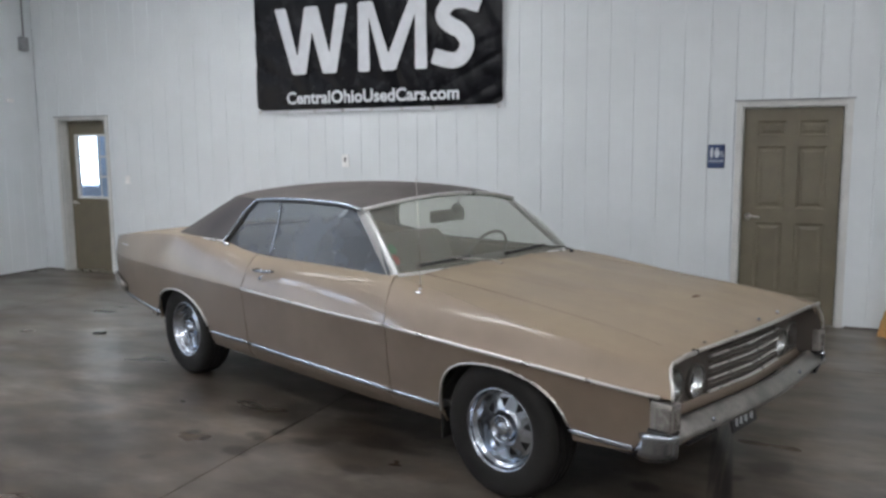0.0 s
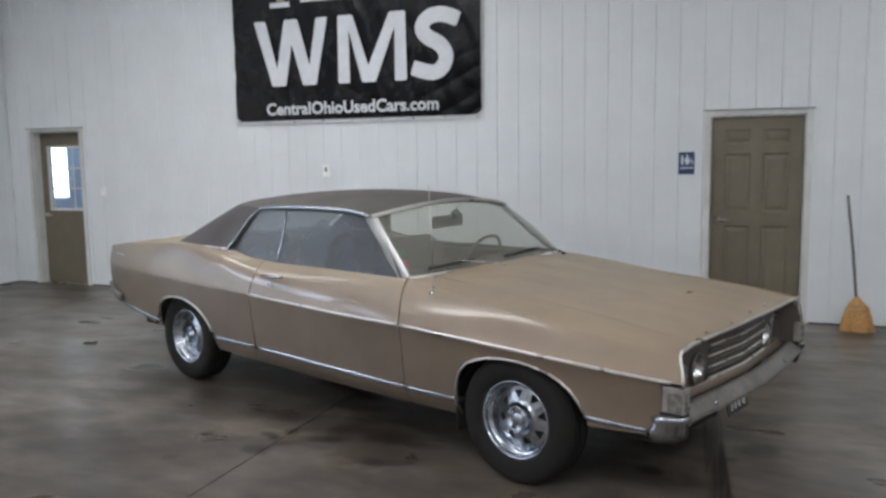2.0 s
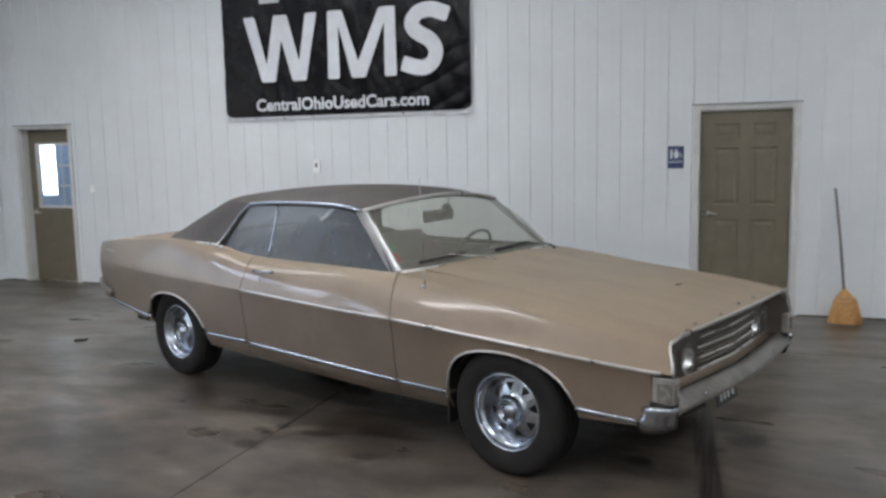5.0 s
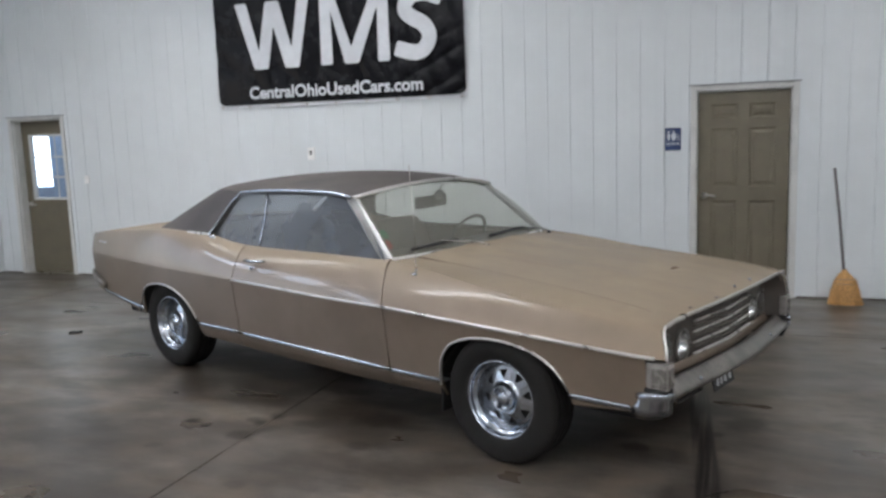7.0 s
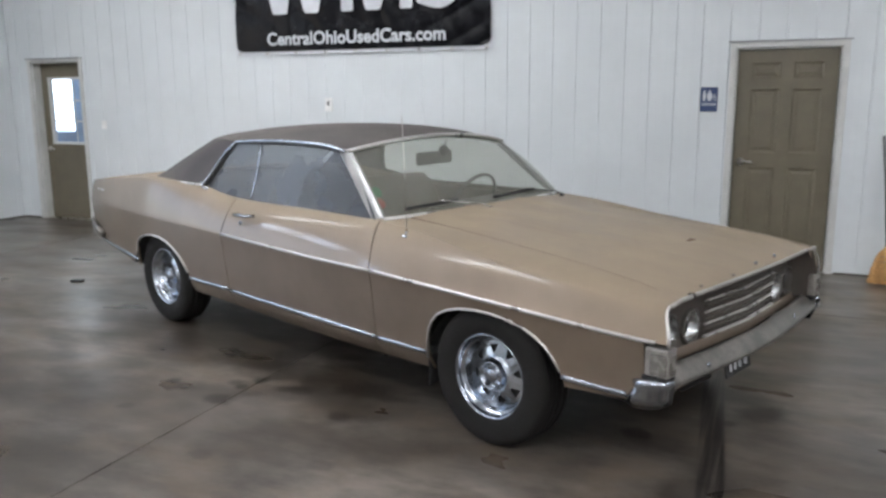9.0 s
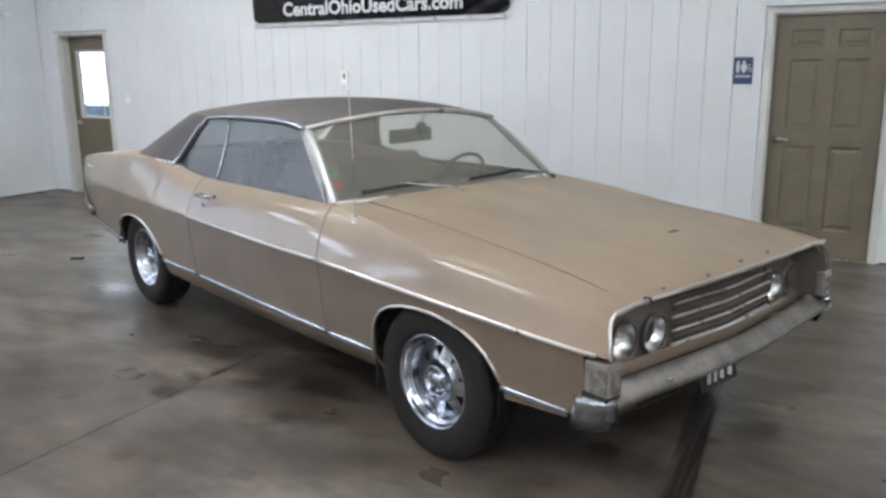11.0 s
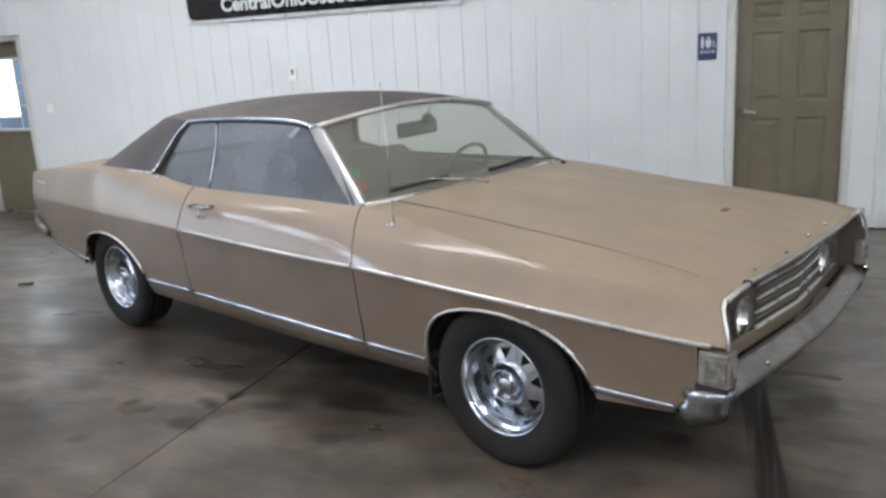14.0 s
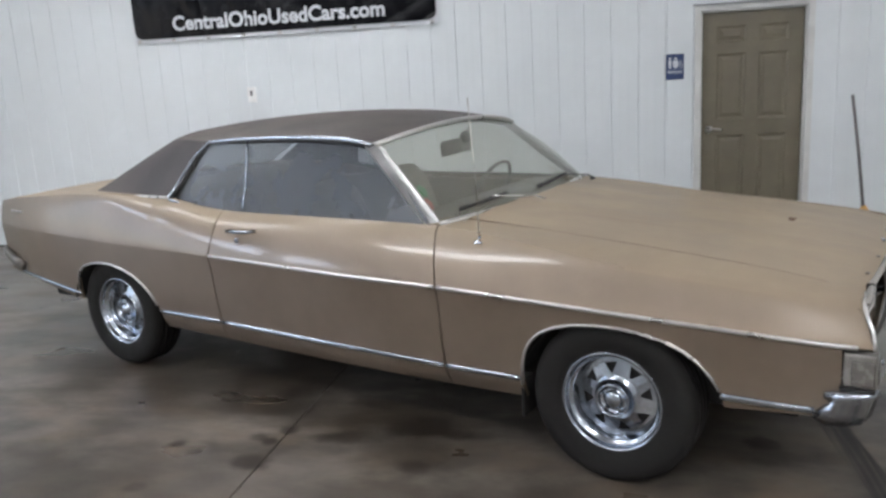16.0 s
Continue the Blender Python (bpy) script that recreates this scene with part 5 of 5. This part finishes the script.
part("grille_frame", sweep([(face_x(y) - 0.018, y, 0.748) for y in spread(-0.73, 0.73, 31)], 0.02, 0.010), GRILLE_DARK, grille)
rows = [[(face_x(y) - 0.028 + t * 0.012, y, 0.540 - 0.040 * t) for y in spread(-0.80, 0.80, 31)] for t in spread(0, 1, 3)]
part("grille_apron", sheet(rows), PAINT, car, "gold panel between grille and bumper", solid=0.01)
for sign in (-1, 1):
    for y, z in ((0.622, 0.613), (0.452, 0.606)):
        hl = part("headlight", revolve([(0.074, -0.064), (0.076, -0.03), (0.079, 0.0), (0.077, 0.010), (0.072, 0.013), (0.069, 0.006)], 32), BUMPER_CHROME, car, "round sealed-beam headlight with a chrome rim")
        m = Matrix.Translation((face_x(y) - 0.046, sign * y, z)) @ Matrix.Rotation(radians(90), 4, "Z")
        hl.matrix_local = m @ Matrix.Scale(0.98, 4)
        part("reflector", revolve([(0.069, 0.002), (0.064, -0.012), (0.054, -0.028), (0.040, -0.042), (0.022, -0.052), (0.001, -0.056)], 28), REFLECTOR, hl, "silvered reflector")
        part("lens", revolve([(0.070, 0.004), (0.062, 0.016), (0.045, 0.025), (0.022, 0.030), (0.001, 0.031)], 28), LENS, hl, "clear glass lens")
    # plate round the two lamps
    for y, z, y0, y1 in ((0.622, 0.613, 0.537, 0.735), (0.452, 0.606, 0.366, 0.537)):
        angles = spread(0, 2 * math.pi, 41)[:-1]
        hole = [(y + 0.075 * math.cos(a), z + 0.075 * math.sin(a)) for a in angles]
        edge = []
        for a in angles:
            ca, sa = math.cos(a), math.sin(a)
            reach = min(((y1 - y) / ca if ca > 0 else (y0 - y) / ca) if abs(ca) > 1e-6 else 9, ((0.748 - z) / sa if sa > 0 else (0.500 - z) / sa) if abs(sa) > 1e-6 else 9)
            edge.append((y + reach * ca, z + reach * sa))
        bm = sheet([[(face_x(p) - 0.050, sign * p, q) for p, q in ring] for ring in (hole, edge)], None, closed=True)
        part("lamp_panel", bm, GRILLE_DARK, car, "grey plate round a headlight")
    # parking lamp block wrapped round the corner under the fender nose
    far = 0.085 if sign > 0 else 0.0
    pl = boxed("parking_lamp", LAMP_CASE, car, (2.291 - far * 0.4, sign * (0.862 - far), 0.577), (0.096, 0.070, 0.112), 0.010, "square parking lamp in a dull metal case")
    boxed("lens", AMBER, pl, (2.300 - far * 0.4, sign * (0.897 - far), 0.570), (0.066, 0.008, 0.082), 0.006, "cloudy square lens")
    boxed("lens", AMBER, pl, (2.339 - far * 0.4, sign * (0.860 - far), 0.570), (0.008, 0.050, 0.082), 0.006, "cloudy square lens")
    boxed("lamp_ledge", BLACK, pl, (2.285 - far * 0.4, sign * (0.862 - far), 0.514), (0.100, 0.075, 0.014), 0.003)


def bumper_section(p, out, k):
    """Blade section: top ledge, bright face, rolled under edge."""
    prof = ((-0.056, 0.050), (-0.048, 0.056), (-0.036, 0.054), (-0.010, 0.032), (0.014, 0.008), (0.019, -0.002), (0.016, -0.014), (-0.004, -0.028), (-0.036, -0.036))
    return [p + out * o + Vector((0, 0, z)) for o, z in prof]


plan = [(2.300, -0.842, 0.464), (2.306, -0.80, 0.464)] + [(2.352 - 0.048 * (abs(y) / 0.76) ** 1.6, y, 0.468) for y in spread(-0.76, 0.0, 14)]
plan = plan + [(x - 0.016 * min(1, -y / 0.7), -y, z) for x, y, z in reversed(plan[:-1])]
rows = []
for i, p in enumerate(plan):
    a, b = Vector(plan[max(i - 1, 0)]), Vector(plan[min(i + 1, len(plan) - 1)])
    t = (b - a).normalized()
    out = Vector((t.y, -t.x, 0)).normalized()
    rows.append(bumper_section(Vector(p), out, i))
front_bumper = part("front_bumper", sheet(rows), BUMPER_CHROME, car, "weathered chrome front bumper", solid=0.006, split=False)
for y in (-0.53, 0.40):
    bm = revolve([(0.001, 0.008), (0.010, 0.006), (0.012, 0.0)], 14)
    bmesh.ops.transform(bm, matrix=Matrix.Translation((2.328, y, 0.486)) @ Matrix.Rotation(radians(90), 4, "Z"), verts=bm.verts)
    part("bolt", bm, CHROME, front_bumper)
for sign in (-1, 1):
    crest = [(2.205, 0.898, 0.468), (2.222, 0.917, 0.494), (2.250, 0.926, 0.506), (2.292, 0.919, 0.511), (2.328, 0.898, 0.511), (2.346, 0.852, 0.507)]
    foot = [(2.160, 0.872, 0.414), (2.172, 0.888, 0.392), (2.198, 0.894, 0.381), (2.250, 0.885, 0.381), (2.298, 0.860, 0.388), (2.322, 0.812, 0.400)]
    if sign > 0:
        crest, foot = [[(x - 0.03, y - 0.07, z) for x, y, z in pts] for pts in (crest, foot)]
    rows = []
    for p, q in zip(crest, foot):
        p, q = Vector(p), Vector(q)
        n = Vector((0.55, 0.8, 0)).normalized()
        row = [p + Vector((-0.045, -0.045, -0.012)), p + Vector((-0.022, -0.022, 0.002)), p, p + n * 0.008 + Vector((0, 0, -0.012)), p.lerp(q, 0.30) + n * 0.004, p.lerp(q, 0.65) + n * 0.004, q, q + Vector((-0.04, -0.04, 0.006))]
        rows.append([(v.x, sign * v.y, v.z) for v in row])
    part("bumper_end", sheet(rows), CHROME, front_bumper, "bright swept-back bumper end", solid=0.006, split=False)
part("valance", sheet([[(2.25 - 0.05 * t + 0.02 * (1 - abs(y)), y, 0.398 - 0.05 * t) for y in spread(-0.80, 0.76, 21)] for t in spread(0, 1, 3)]), PAINT, car, "gold valance under the bumper", solid=0.008)
boxed("valance_slot", BLACK, car, (2.262, -0.49, 0.385), (0.012, 0.24, 0.014), 0.003, "dark slot in the valance", Matrix.Rotation(radians(-3), 4, "Z"))
plate = boxed("front_plate", PLATE_DARK, car, (2.240, -0.03, 0.345), (0.008, 0.26, 0.080), 0.003, "dark front plate below the bumper", Matrix.Rotation(radians(-14), 4, "Y"))
for i, (y, w) in enumerate(((-0.11, 0.03), (-0.065, 0.03), (-0.015, 0.04), (0.045, 0.045))):
    boxed("plate_bar", PRINT_WHITE, plate, (2.245, y, 0.347), (0.004, w * 0.7, 0.040), 0.001, "pale bar", Matrix.Rotation(radians(-14), 4, "Y") @ Matrix.Rotation(radians(-20), 4, "X"))


# ---- wheels ----
def wheel(x, y, sign):
    w = new("wheel")
    w.parent = car
    w.matrix_local = Matrix.Translation((x, y, 0.320)) @ (Matrix() if sign < 0 else Matrix.Rotation(math.pi, 4, "Z"))
    tagged(w, "chrome eight-spoke wheel with a wide black tyre")
    half = [(0.186, 0.076), (0.198, 0.088), (0.212, 0.096), (0.238, 0.103), (0.264, 0.104), (0.288, 0.101), (0.302, 0.094), (0.312, 0.083), (0.318, 0.072), (0.320, 0.068), (0.320, 0.045), (0.314, 0.043), (0.314, 0.036), (0.320, 0.034), (0.320, 0.006), (0.314, 0.004)]
    tyre = part("tyre", revolve(half + [(r, -o) for r, o in reversed(half)], 64), RUBBER, w, "wide black tyre")
    rim = [(0.188, 0.072), (0.195, 0.080), (0.196, 0.088), (0.190, 0.091), (0.185, 0.084), (0.181, 0.072), (0.177, 0.060), (0.168, 0.056), (0.164, 0.050), (0.161, 0.034), (0.157, 0.030), (0.154, 0.016), (0.152, -0.06), (0.180, -0.09)]
    part("rim", revolve(rim, 64), CHROME, w, "polished stepped rim")
    # spoked centre with eight wedge-shaped openings
    bm = bmesh.new()
    at = lambda r, a, o: (r * math.cos(a), -o, r * math.sin(a))
    lev = {0.062: 0.034, 0.096: 0.026, 0.136: 0.014, 0.158: 0.010}
    for k in range(8):
        c = k * math.pi / 4 + 0.2
        e = math.pi / 8
        inner, outer = 0.035, 0.19
        P = {}
        for r, angs in ((0.062, (-e, -inner, inner, e)), (0.096, (-e, -inner, inner, e)), (0.136, (-e, -outer, outer, e)), (0.158, (-e, -outer, outer, e))):
            P[r] = [at(r, c + a, lev[r]) for a in angs]
        rs = sorted(P)
        for i in range(3):
            for j in range(3):
                if i == 1 and j == 1:
                    continue
                q, s = P[rs[i]], P[rs[i + 1]]
                bm.faces.new([bm.verts.new(p) for p in (q[j], q[j + 1], s[j + 1], s[j])])
    bmesh.ops.remove_doubles(bm, verts=bm.verts, dist=0.0004)
    part("spokes", bm, CHROME, w, "chrome spoked centre", smooth=False, solid=0.008)
    part("hub", revolve([(0.088, 0.028), (0.072, 0.034), (0.066, 0.046), (0.064, 0.070), (0.061, 0.074), (0.057, 0.070), (0.055, 0.052), (0.034, 0.050), (0.032, 0.064), (0.026, 0.070), (0.001, 0.071)], 36), CHROME, w, "chrome centre cap")
    for k in range(5):
        a = k * 2 * math.pi / 5 + 0.3
        bm = revolve([(0.001, 0.020), (0.007, 0.019), (0.0105, 0.012), (0.0105, 0.0)], 6)
        bmesh.ops.translate(bm, verts=bm.verts, vec=at(0.044, a, 0.050))
        part("lug_nut", bm, CHROME, w, smooth=False)
    part("brake_drum", revolve([(0.151, -0.07), (0.151, -0.010), (0.146, -0.002), (0.001, 0.0)], 32), BLACK, w, "dark brake drum")
    return w


for sign in (-1, 1):
    wheel(1.475, sign * 0.790, sign)
    wheel(-1.487, sign * 0.738, sign)
